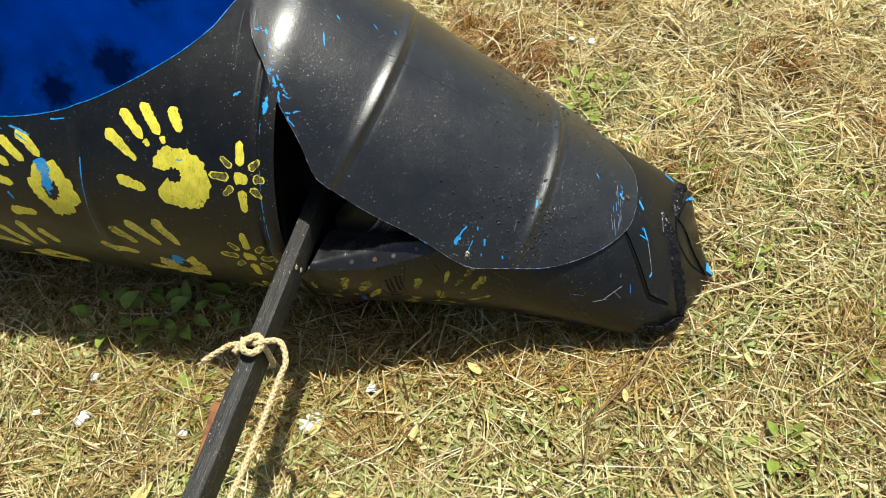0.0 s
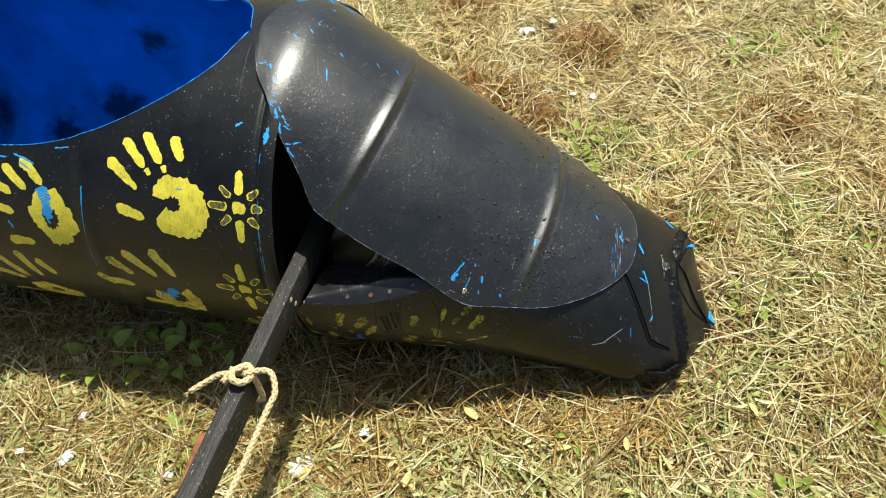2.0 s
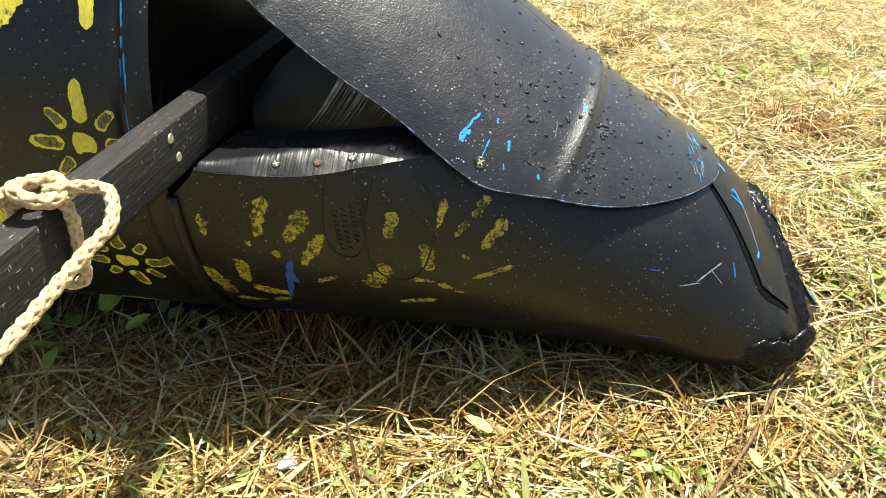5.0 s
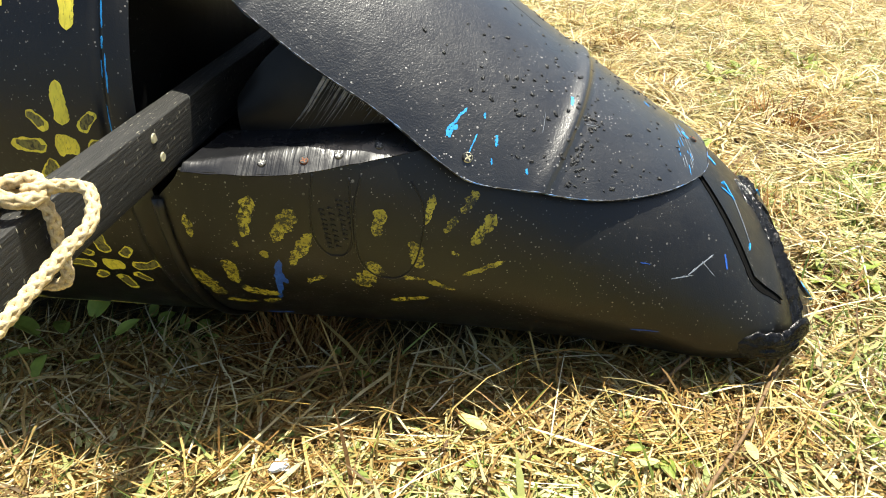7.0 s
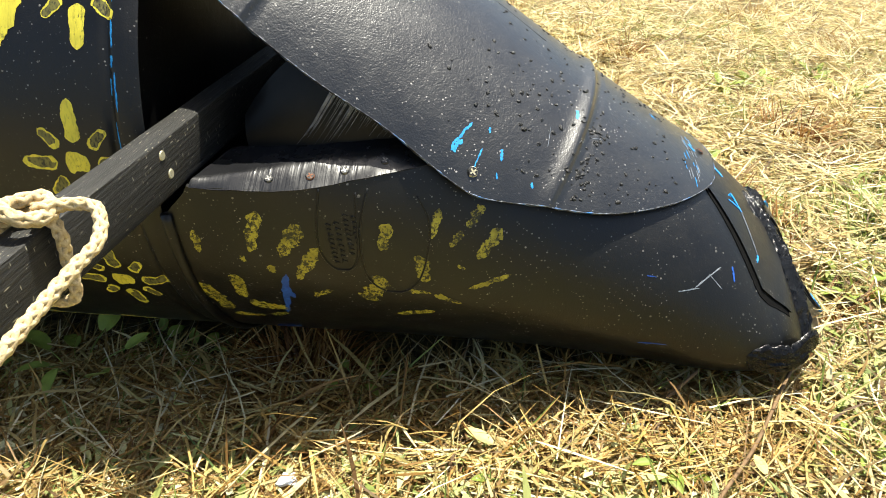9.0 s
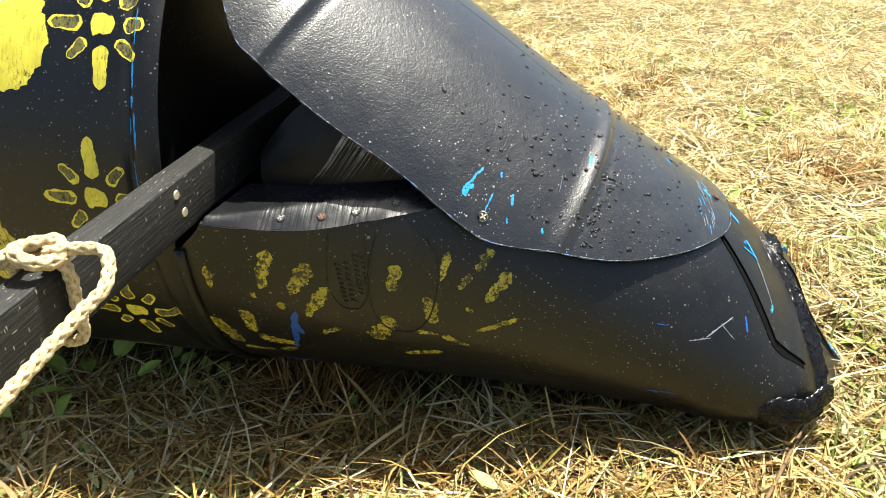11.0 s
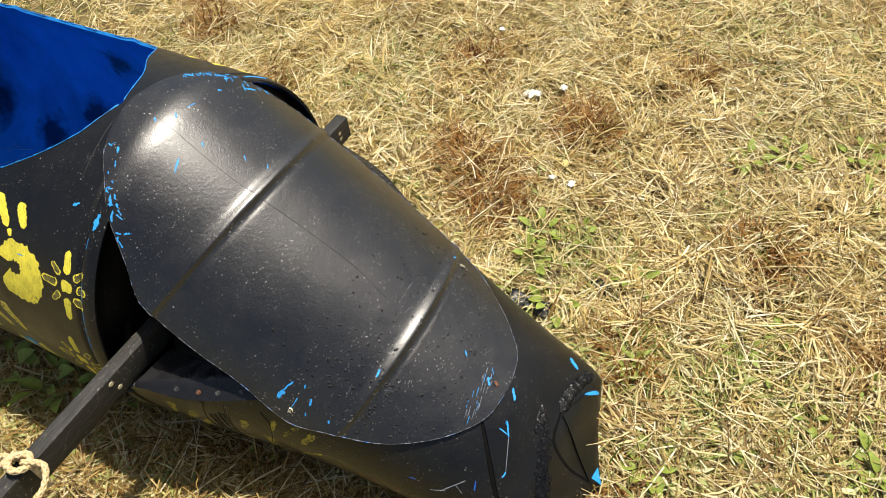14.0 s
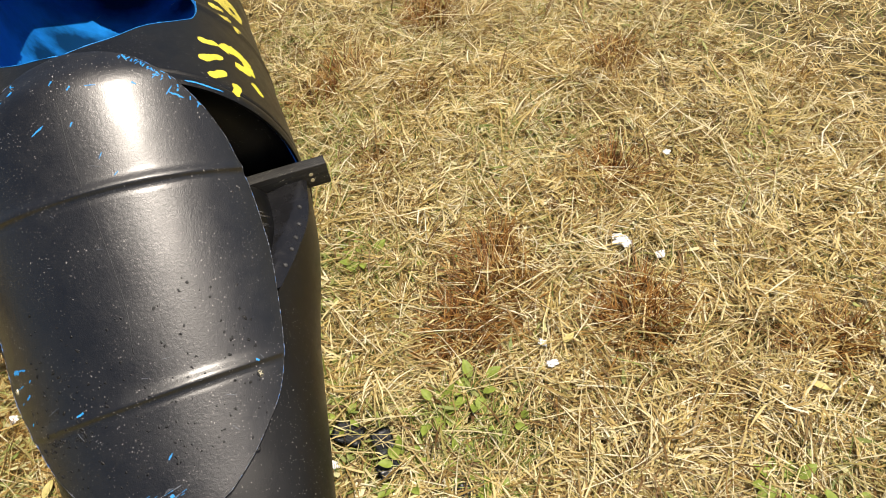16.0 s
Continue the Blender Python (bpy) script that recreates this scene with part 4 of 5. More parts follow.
plate((0.548, -0.062), (0.606, -0.138), (0.646, -0.134), (0.640, -0.020), "nose_flap", "folded black flap of the bow", 0.0028)
flap_front = plate((0.652, 0.030), (0.727, -0.020), (0.742, -0.008), (0.682, 0.130), "nose_flap", "folded black flap with a scraped blue tip", 0.0032)
def gap(line, widths):
    """Paints the shade in a slit beside a flap, wider towards its lower end."""
    pts = curve(line, 40)
    tang = np.gradient(pts, axis=0)
    rows = []
    for i, (p, t) in enumerate(zip(pts, tang)):
        side = np.array((-t[1], t[0])) / np.linalg.norm(t)
        w = float(np.interp(i / 39, np.linspace(0, 1, len(widths)), widths)) * (1 + 0.2 * noise.noise((i * 0.4, 2.0, 0.0)))
        rows.append([tuple(p + side * w * s) for s in (-0.5, 0.0, 0.5)])
    return hull_part("flap_gap", patch(nose_point, rows, 0.0007, -0.001), M_GAP_SHADE, "dark strip painted as the shade in the gap beside the flap")


# Near-black skin on the closed bow, standing for the slits' shade.
M_GAP_SHADE = speckle("gap_shade", (0.002, 0.002, 0.002), (0.006, 0.006, 0.006), 200, 0.95, Specular_IOR_Level=0.1)
gap(((0.546, -0.064), (0.574, -0.102), (0.596, -0.130), (0.606, -0.141), (0.622, -0.140), (0.645, -0.136)), (0.003, 0.005, 0.008, 0.009, 0.005))
gap(((0.648, 0.036), (0.655, -0.016), (0.686, -0.028), (0.724, -0.020)), (0.003, 0.005, 0.004))


def tar(line, width, name="melted_seam"):
    """A crumpled band of melted plastic along a line, heaped in its middle."""
    pts = curve(line, 220)
    mid = Vector((0.600, 0.0, 0.075))
    tang = np.gradient(pts, axis=0)
    bm = bmesh.new()
    rows = []
    for i, p in enumerate(pts):
        p, t = Vector(p), Vector(tang[i]).normalized()
        up = (p - mid)
        up = (up - t * up.dot(t)).normalized()
        side = t.cross(up)
        end = min(1.0, 0.15 + 9 * min(i, len(pts) - 1 - i) / len(pts))
        row = []
        for s in np.linspace(-1, 1, 21):
            q = p + side * (s * width * end * (1 + 0.35 * noise.noise((i * 0.16, s * 0.5, 4.0))))
            fold = abs(noise.noise((i * 0.035, s * 3.2 + 0.6 * noise.noise((i * 0.05, 8.0, 0.0)), 3.0))) + 0.6 * abs(noise.noise((i * 0.09, s * 6.5, 7.0))) + 0.25 * noise.noise(q * 420)
            row.append(bm.verts.new(q + up * end * (0.0055 * (1 - s ** 4) + 0.0050 * fold * (1 - 0.8 * abs(s) ** 5) - 0.0025) + side * (0.002 * noise.noise(q * 130 + Vector((9, 0, 0))))))
        rows.append(row)
    for a, b in zip(rows, rows[1:]):
        for k in range(20):
            bm.faces.new((a[k], a[k + 1], b[k + 1], b[k]))
    bmesh.ops.solidify(bm, geom=bm.faces[:], thickness=0.002)
    bmesh.ops.recalc_face_normals(bm, faces=bm.faces)
    return hull_part(name, bm, M_TAR, "lumpy melted black plastic seam")


tar([nose_point(x, y, 0.001) for x, y in ((0.616, 0.022), (0.632, -0.020), (0.651, -0.066), (0.666, -0.106), (0.672, -0.138))] + [Vector((0.664, -0.160, 0.090)), Vector((0.642, -0.176, 0.084)), Vector((0.612, -0.182, 0.087)), Vector((0.577, -0.184, 0.091))], 0.0170)
tar([nose_point(x, y, 0.001) for x, y in ((0.668, 0.148), (0.656, 0.112), (0.648, 0.070), (0.647, 0.034))], 0.0115)
tip_ = [[tuple(np.array((0.729, 0.012)) * (1 - s) * (1 - t) + np.array((0.726, -0.012)) * s * (1 - t) + np.array((0.744, -0.009)) * t) for s in np.linspace(0, 1, 7)] for t in np.linspace(0, 0.98, 8)]
hull_part("scrape", patch(nose_point, tip_, 0.0042), M_BLUEMARK, "bare blue plastic tip", flap_front)
for a_, b_, w_, up_ in (((0.580, -0.042), (0.590, -0.060), 0.0025, 0.0035), ((0.574, -0.058), (0.588, -0.058), 0.002, 0.0035), ((0.590, -0.060), (0.604, -0.105), 0.0009, 0.0035), ((0.604, -0.105), (0.602, -0.114), 0.0018, 0.0035), ((0.684, 0.118), (0.672, 0.094), 0.004, 0.0066), ((0.570, 0.010), (0.578, -0.004), 0.004, 0.0007), ((0.628, 0.142), (0.642, 0.132), 0.007, 0.0007)):
    rows_ = stroke_rows(a_, b_, w_, ON_DECK, next(seed_) * 3.1, 0.5)
    hull_part("scrape", patch(nose_point, rows_, up_, -0.001), M_BLUEMARK if w_ > 0.0017 else M_SCRATCH, "", bow)


# ---- the crossbar with its rope ----
crossbar = thing("crossbar", "black stained wooden bar laid across the canoe", "wooden bar", (0.0165, -0.4, 0.30))
BAR_BACK = Matrix.Translation((-0.0165, 0.4, -0.30))


def bar_mid(y):
    return 0.0205 + 0.020 * (y + 0.2), 0.3675 - 0.037 * (y + 0.2)


def bar_end(y):
    x, z = bar_mid(y)
    return [(x - 0.0122, y, z - 0.050), (x + 0.0128, y, z - 0.050), (x + 0.0128, y, z), (x - 0.0122, y, z)]


bm = block(bar_end(-1.08), bar_end(0.378), 0.0018, 40)
for v in bm.verts:
    v.co += Vector((0.0008 * noise.noise(v.co * 14), 0, 0.0010 * noise.noise(v.co * 11 + Vector((5, 0, 0)))))
bm.transform(BAR_BACK)
bar = part("bar", bm, M_BAR, crossbar)
for y_, dz_ in ((-0.295, 0.012), (-0.288, 0.032), (0.345, 0.018), (0.345, 0.032)):
    x_, z_ = bar_mid(y_)
    m_ = Matrix.Translation((x_ + 0.0130, y_, z_ - dz_)) @ Vector((1, 0, 0)).to_track_quat("Z", "Y").to_matrix().to_4x4()
    bm = bmesh.new()
    bmesh.ops.create_cone(bm, cap_ends=True, segments=16, radius1=0.0046, radius2=0.0038, depth=0.0010, matrix=m_)
    bm.transform(BAR_BACK)
    part("screw", bm, M_SCREW, crossbar, smooth=False)


def rope_mesh(line, radius=0.0047, pitch=0.030):
    """Strands braided both ways round each other along a line."""
    n = max(24, int(np.sum(np.linalg.norm(np.diff(np.array(line), axis=0), axis=1)) / 0.0028))
    pts = curve(line, n)
    d = np.r_[0, np.cumsum(np.linalg.norm(np.diff(pts, axis=0), axis=1))]
    tang = np.gradient(pts, axis=0)
    tang /= np.linalg.norm(tang, axis=1, keepdims=True)
    bm = bmesh.new()
    for k in range(6):
        way, side, strand = (1 if k < 3 else -1), np.cross(tang[0], (0.2, 0.3, 0.9)), []
        for p, t, s in zip(pts, tang, d):
            side = side - t * (side @ t)
            side /= np.linalg.norm(side)
            up = np.cross(t, side)
            a = way * 2 * math.pi * s / pitch + 2 * math.pi * k / 3
            over = 0.56 + 0.07 * way * math.cos(6 * math.pi * s / pitch + k)
            strand.append(p + over * radius * (math.cos(a) * side + math.sin(a) * up))
        tube(bm, strand, radius * 0.46, 6)
    return bm


rope = thing("rope", "pale braided rope knotted round the black crossbar", "rope", (0.0165, -0.44, 0.385))
ROPE_BACK = Matrix.Translation((-0.0165, 0.44, -0.385))


def rope_part(name, bm, label=""):
    bm.transform(ROPE_BACK)
    return part(name, bm, M_ROPE, rope, label)


bx_, bz_ = bar_mid(-0.445)
TAIL_MID, TAIL_END = (-0.020, -0.454, 0.382), (-0.052, -0.478, 0.372)
for turn_, y_ in enumerate((-0.446,)):
    c_ = [(bx_ - 0.0185, y_, bz_ + 0.002), (bx_, y_ + 0.003, bz_ + 0.0075), (bx_ + 0.0185, y_ + 0.002, bz_ + 0.002), (bx_ + 0.0195, y_, bz_ - 0.026), (bx_ + 0.018, y_ - 0.002, bz_ - 0.053), (bx_, y_ - 0.003, bz_ - 0.057), (bx_ - 0.018, y_ - 0.002, bz_ - 0.053), (bx_ - 0.0195, y_, bz_ - 0.026), (bx_ - 0.0185, y_, bz_ + 0.002)]
    rope_part("rope_turn", rope_mesh(c_))
rope_part("knot", rope_mesh([(bx_ - 0.0185, -0.462, bz_ + 0.010), (bx_ - 0.006, -0.446, bz_ + 0.017), (bx_ + 0.010, -0.434, bz_ + 0.016), (bx_ + 0.018, -0.445, bz_ + 0.010), (bx_ + 0.010, -0.460, bz_ + 0.014), (bx_ - 0.004, -0.458, bz_ + 0.020), (bx_ - 0.010, -0.440, bz_ + 0.014)], 0.0054), "tight overhand knot")
rope_part("rope_tail", rope_mesh([(bx_ - 0.006, -0.447, bz_ + 0.014), (bx_ - 0.020, -0.449, bz_ + 0.010), TAIL_MID, TAIL_END]), "short loose end")
for k in range(7):
    a_ = 2 * math.pi * k / 7
    rope_part("frayed_strand", tube(bmesh.new(), curve([TAIL_MID, TAIL_END, (TAIL_END[0] - 0.005 + 0.003 * math.cos(a_), TAIL_END[1] - 0.004 + 0.005 * math.sin(a_), TAIL_END[2] - 0.004 + 0.004 * math.sin(2 * a_ + 1))], 14)[6:], 0.0008, 5))
rope_part("rope_line", rope_mesh([(bx_ + 0.008, -0.446, bz_ + 0.014), (bx_ + 0.034, -0.436, bz_ + 0.014), (0.064, -0.440, 0.388), (0.074, -0.462, 0.380), (0.070, -0.490, 0.374), (0.056, -0.600, 0.354), (0.030, -0.800, 0.335), (0.0, -1.0, 0.22), (-0.02, -1.16, 0.03), (0.02, -1.3, 0.012)]), "long end hanging to the grass")
slat = tagged(new("wood_slat", mesh_of("wood_slat", block([(-0.021, -0.528, 0.336), (0.002, -0.528, 0.336), (0.002, -0.528, 0.358), (-0.021, -0.528, 0.358)], [(-0.014, -0.640, 0.334), (0.0, -0.640, 0.334), (0.0, -0.640, 0.352), (-0.014, -0.640, 0.352)], 0.002, 8), M_STICK, smooth=False)), "orange-brown weathered wood slat fixed beside the black bar", "wood slat")

# ---- loose things on the grass ----
FOAM = ((0.029, -0.447, 0.040), (-0.424, -0.514, 0.024), (-0.436, -0.430, 0.020), (-0.519, -0.519, 0.015), (-0.213, -0.506, 0.015), (0.119, -0.362, 0.016), (0.237, 0.927, 0.038), (0.306, 0.978, 0.020), (0.400, 0.654, 0.016), (0.448, 0.651, 0.018), (0.043, 1.164, 0.018), (0.472, 0.202, 0.020))
for k, (x, y, size) in enumerate(FOAM):
    bm = bmesh.new()
    bmesh.ops.create_icosphere(bm, subdivisions=3, radius=1.0)
    for v in bm.verts:
        r_ = 1 + 0.9 * noise.noise(v.co * 1.6 + Vector((k * 7.3, 0, 0))) + 0.45 * noise.noise(v.co * 4 + Vector((0, k * 5.1, 0)))
        v.co = Vector((v.co.x * r_ * size * 0.55, v.co.y * r_ * size * 0.42, v.co.z * size * 0.13 + size * 0.10 * noise.noise(v.co * 3)))
    ob = new("foam_scrap", mesh_of("foam_scrap", bm, M_FOAM))
    ob.matrix_basis = pose(x, y, 0.044 - 0.2 * size, 8 * math.sin(k), 6 * math.cos(k), 70 * k)
    tagged(ob, "torn scrap of white foam lying on dry grass" if size > 0.02 else "tiny crumb of white foam on dry grass", "foam scrap", "foam scraps on the grass")


def leaf_rows(length, width, fold, droop, n=7):
    rows = []
    for k in range(n):
        t = k / (n - 1)
        w = width * 0.5 * math.sin(math.pi * min(1, 0.06 + 0.94 * t)) ** 0.7 * (1 - 0.25 * t)
        rows.append([(t * length, s * w, fold * abs(s) * w - droop * length * t * t) for s in (-1, -0.5, 0, 0.5, 1)])
    return rows


def weed(seed, leaves, reach, leaf):
    """A low broad-leaved weed: leaves on thin stalks from one root."""
    r = np.random.default_rng(seed)
    root = new("weed_plant")
    for k in range(leaves):
        yaw, rise = 2 * math.pi * (k + r.uniform(-0.3, 0.3)) / leaves, r.uniform(0.4, 1.1)
        run = reach * r.uniform(0.5, 1.0)
        tip = Vector((math.cos(yaw) * run * math.cos(rise), math.sin(yaw) * run * math.cos(rise), run * math.sin(rise)))
        bm = tube(bmesh.new(), curve([(0, 0, -0.004), tuple(tip * 0.55 + Vector((0, 0, 0.006))), tuple(tip)], 7), 0.0009, 5)
        part("stalk", bm, M_GREEN, root)
        size = leaf * r.uniform(0.7, 1.15)
        bm = shell([[Vector(p) for p in row] for row in leaf_rows(size, size * r.uniform(0.5, 0.72), 0.35, r.uniform(0.0, 0.4))], 0.0004, 0, 0)
        bm.transform(Matrix.Translation(tip) @ Euler((r.uniform(-0.5, 0.5), -r.uniform(0.0, 0.9), yaw + r.uniform(-0.4, 0.4))).to_matrix().to_4x4())
        part("leaf", bm, M_LEAF, root)
    return root


weed_small, weed_tall, weed_flat = weed(5, 6, 0.045, 0.026), weed(9, 7, 0.085, 0.046), weed(14, 9, 0.040, 0.034)
for w, lab in ((weed_small, "small green broad-leaved weed in the grass"), (weed_tall, "tall green dock-like weed beside the hull"), (weed_flat, "flat green weed rosette in mown grass")):
    tagged(w, lab, "weed", "weeds in the grass")
WEEDS = ((0, -0.050, -0.180), (1, -0.190, -0.225), (0, 0.157, -0.205), (1, -0.300, -0.275), (1, -0.365, -0.268), (0, -0.116, -0.165), (2, 1.084, -0.026), (2, 1.091, 0.875), (2, 0.902, 0.940), (0, 0.931, 0.154), (2, 0.445, 0.409), (2, 0.661, 0.448), (2, 0.809, 0.892), (0, 0.095, 1.395), (0, 0.974, 0.429), (1, -0.470, -0.290), (0, 0.090, 0.480), (0, 0.560, 0.420), (2, -0.220, -0.440), (0, 0.340, -0.330), (0, 0.70, -0.25), (0, 0.52, 0.52), (0, -0.017, 0.374), (2, 0.030, 0.400), (2, 0.433, 0.494), (2, 1.050, 1.006), (0, 0.951, 0.330), (2, 1.059, -0.182), (0, 0.740, 0.250))
for k, (kind_, x, y) in enumerate(WEEDS):
    src, m_ = (weed_small, weed_tall, weed_flat)[kind_], pose(x, y, 0.012, 0, 0, 67 * k)
    if kind_ == (0, 1, 2)[k] if k < 2 else k == 6:
        src.matrix_basis = m_
    else:
        copy_thing(src, m_)

spread_ = np.random.default_rng(41)
for k in range(34):
    x, y = spread_.uniform(0.25, 1.35), spread_.uniform(-0.42, 0.38)
    if y > -0.24 and x < 0.80 and y < 0.24:
        continue
    copy_thing(weed_small if k % 3 else weed_flat, pose(x, y, 0.012, 0, 0, 40 * k))


def tuft(seed, count, radius, height, material=M_TUFT):
    """A dead clump of rust-brown grass, blades leaning outwards."""
    r = np.random.default_rng(seed)
    bm = bmesh.new()
    for _ in range(count):
        a, q = r.uniform(0, 2 * math.pi), radius * 0.55 * math.sqrt(r.uniform())
        lean = r.uniform(0.35, 1.5)
        L, w = height * r.uniform(0.5, 1.3), r.uniform(0.0016, 0.0042)
        b = a + r.normal(0, 0.9)
        side = Vector((-math.sin(b), math.cos(b), 0))
        prev = None
        for s in (0.0, 0.5, 1.0):
            p = Vector((q * math.cos(a), q * math.sin(a), 0)) + Vector((math.cos(b) * math.sin(lean) * (0.6 + 0.4 * s), math.sin(b) * math.sin(lean) * (0.6 + 0.4 * s), math.cos(lean) * (1 - 0.25 * s))) * (L * s)
            now = [bm.verts.new(p + side * (w * (1 - 0.75 * s) * g)) for g in (-0.5, 0.5)]
            if prev:
                bm.faces.new((prev[0], prev[1], now[1], now[0]))
            prev = now
    return mesh_of("grass_tuft", bm, material, smooth=False)


TUFT_MESHES = [tuft(21, 760, 0.15, 0.100), tuft(22, 480, 0.10, 0.088), tuft(23, 300, 0.07, 0.080)]
TUFTS = ((0, 0.245, 0.615), (1, 0.400, 0.890), (2, -0.488, 0.709), (1, -0.599, 0.445), (1, 0.037, 1.016), (1, -0.672, 0.566), (2, -0.450, 0.853), (1, 0.426, 0.842), (1, -0.833, 0.877), (2, -0.274, 0.541), (1, 0.889, 0.622), (2, 0.740, 0.190), (2, 0.100, 0.880), (1, 0.085, -0.180), (1, 0.150, 0.660), (1, 0.300, 0.520), (2, 1.150, 0.420), (1, -0.350, 1.250), (1, 0.620, 1.150), (2, 0.700, 0.280), (1, -0.930, 0.980), (2, 0.760, 0.02))
for k, (kind_, x, y) in enumerate(TUFTS):
    ob = new("grass_tuft", TUFT_MESHES[kind_])
    ob.matrix_basis = pose(x, y, 0.003, 0, 0, 53 * k) @ Matrix.Diagonal((1, 1, 0.8 + 0.3 * math.sin(k * 2.1) ** 2, 1)).to_4x4()
    tagged(ob, "dead rust-brown grass tuft standing in mown straw" if kind_ < 2 else "small dead rust-brown grass tuft", "grass tuft", "dead grass tufts")

GREEN_TUFT = tuft(37, 170, 0.09, 0.075, M_GREEN)
for k, (x, y) in enumerate(((0.951, 0.314), (0.900, 0.250), (1.098, 0.028), (0.728, 0.260), (0.010, 0.385), (0.070, 0.430), (0.848, 0.691), (0.480, 0.460), (0.600, 0.470), (-0.290, -0.279), (-0.376, -0.350))):
    ob = new("grass_tuft", GREEN_TUFT)
    ob.matrix_basis = pose(x, y, 0.004, 0, 0, 61 * k)
    tagged(ob, "short green grass tuft growing through dry cuttings", "grass tuft", "green grass tufts")


def dead_leaf(length, x, y, z, turn, k):
    """A fallen yellowed leaf, folded along its rib and bent."""
    bm = shell([[Vector(p) for p in row] for row in leaf_rows(length, length * 0.48, 0.25, 0.12 + 0.05 * math.sin(k), 9)], 0.0005, 0, 0)
    ob = new("fallen_leaf", mesh_of("fallen_leaf", bm, M_YELLOWED))
    ob.matrix_basis = pose(x, y, z, 8 * math.sin(3 * k), -6, turn)
    return tagged(ob, "yellowed fallen leaf lying on the dry cuttings", "leaf", "fallen leaves")


M_YELLOWED = speckle("yellowed_leaf", (0.34, 0.28, 0.07), (0.60, 0.53, 0.20), 70, 0.6)
for k, (size_, x, y, turn_) in enumerate(((0.062, -0.250, -0.660, 70), (0.030, 0.420, 0.690, 110), (0.034, 0.680, 1.045, 40), (0.034, 0.030, -0.470, 60), (0.028, 0.120, -0.560, 200), (0.036, 0.320, -0.300, 150), (0.026, 0.470, -0.330, 20), (0.030, 0.222, -0.420, 260), (0.026, 0.590, -0.310, 100), (0.030, -0.076, 1.430, 10), (0.026, 0.800, -0.180, 300))):
    dead_leaf(size_, x, y, 0.048, turn_, k)

GOLD_TUFT = tuft(31, 150, 0.07, 0.080, M_GOLD)
for k in range(52):
    x, y = spread_.uniform(-0.9, 1.5), spread_.uniform(-0.65, 1.7)
    if k < 6:
        x, y = 1.02 + 0.030 * math.cos(k), -0.130 + 0.028 * math.sin(2 * k)
    elif y < 0.42 and x < 0.85:
        continue
    ob = new("grass_tuft", GOLD_TUFT)
    ob.matrix_basis = pose(x, y, 0.006, 0, 0, 77 * k) @ Matrix.Diagonal((1, 1, spread_.uniform(0.7, 1.2), 1)).to_4x4()
    tagged(ob, "thin golden dry grass tuft standing in mown straw", "grass tuft", "golden grass tufts")

stems = (("dry_stem", [(0.700, -0.085, 0.012), (0.655, -0.160, 0.045), (0.590, -0.272, 0.046), (0.531, -0.356, 0.048), (0.49, -0.42, 0.02)], 0.0021, M_STEM, "thin brown dry stem lying over the grass"), ("grass_stalk", [(0.315, -0.245, 0.022), (0.40, -0.2435, 0.032), (0.52, -0.232, 0.024)], 0.0009, M_FOAM, "long pale straw stalk lying on the grass"), ("grass_stalk", [(-0.02, -0.225, 0.03), (0.10, -0.265, 0.028), (0.21, -0.262, 0.012)], 0.0017, M_STEM, "long brown straw stalk lying on the grass"), ("dry_stem", [(0.42, -0.285, 0.006), (0.47, -0.24, 0.022), (0.55, -0.175, 0.060)], 0.0020, M_STEM, "thin brown dry stem leaning under the bow"))
for name_, line_, r_, m_, lab_ in stems:
    ob = new(name_, mesh_of(name_, tube(bmesh.new(), curve(line_, 26), r_, 6), m_))
    tagged(ob, lab_, "stem")

FILM = ((0.465, 0.300, 0.055), (0.420, 0.245, 0.060), (0.515, 0.295, 0.045), (0.609, 0.402, 0.040))
M_FILM = speckle("grey_black_film", (0.02, 0.022, 0.024), (0.09, 0.095, 0.10), 90, 0.3, 0.8)
for k, (x, y, size) in enumerate(FILM):
    bm = bmesh.new()
    grid_ = [[bm.verts.new((size * (i - 3) / 6 + 0.004 * noise.noise((i, j, k)), size * 0.7 * (j - 3) / 6 + 0.004 * noise.noise((i, j, k + 9)), 0.010 * noise.noise((i * 0.5, j * 0.5, k * 3.0)))) for j in range(7)] for i in range(7)]
    for i in range(6):
        for j in range(6):
            bm.faces.new((grid_[i][j], grid_[i + 1][j], grid_[i + 1][j + 1], grid_[i][j + 1]))
    bmesh.ops.solidify(bm, geom=bm.faces[:], thickness=0.0006)
    ob = new("film_scrap", mesh_of("film_scrap", bm, M_FILM))
    ob.matrix_basis = pose(x, y, 0.032, 4, 5, 50 * k)
    tagged(ob, "crumpled scrap of grey-black plastic film in the grass", "plastic scrap", "film scraps")

# ---- grass ----
rng = np.random.default_rng(7)


def inside_hull(x, y):
    mid = np.where(x < 0, AXIS_Y, np.interp(x, BOW, [bow_mid(b) for b in BOW]))
    half = np.where(x < 0, 0.20, np.interp(x, BOW, [bow_half(b) - 0.055 for b in BOW]))
    return (x < 0.70) & (np.abs(y - mid) < half)


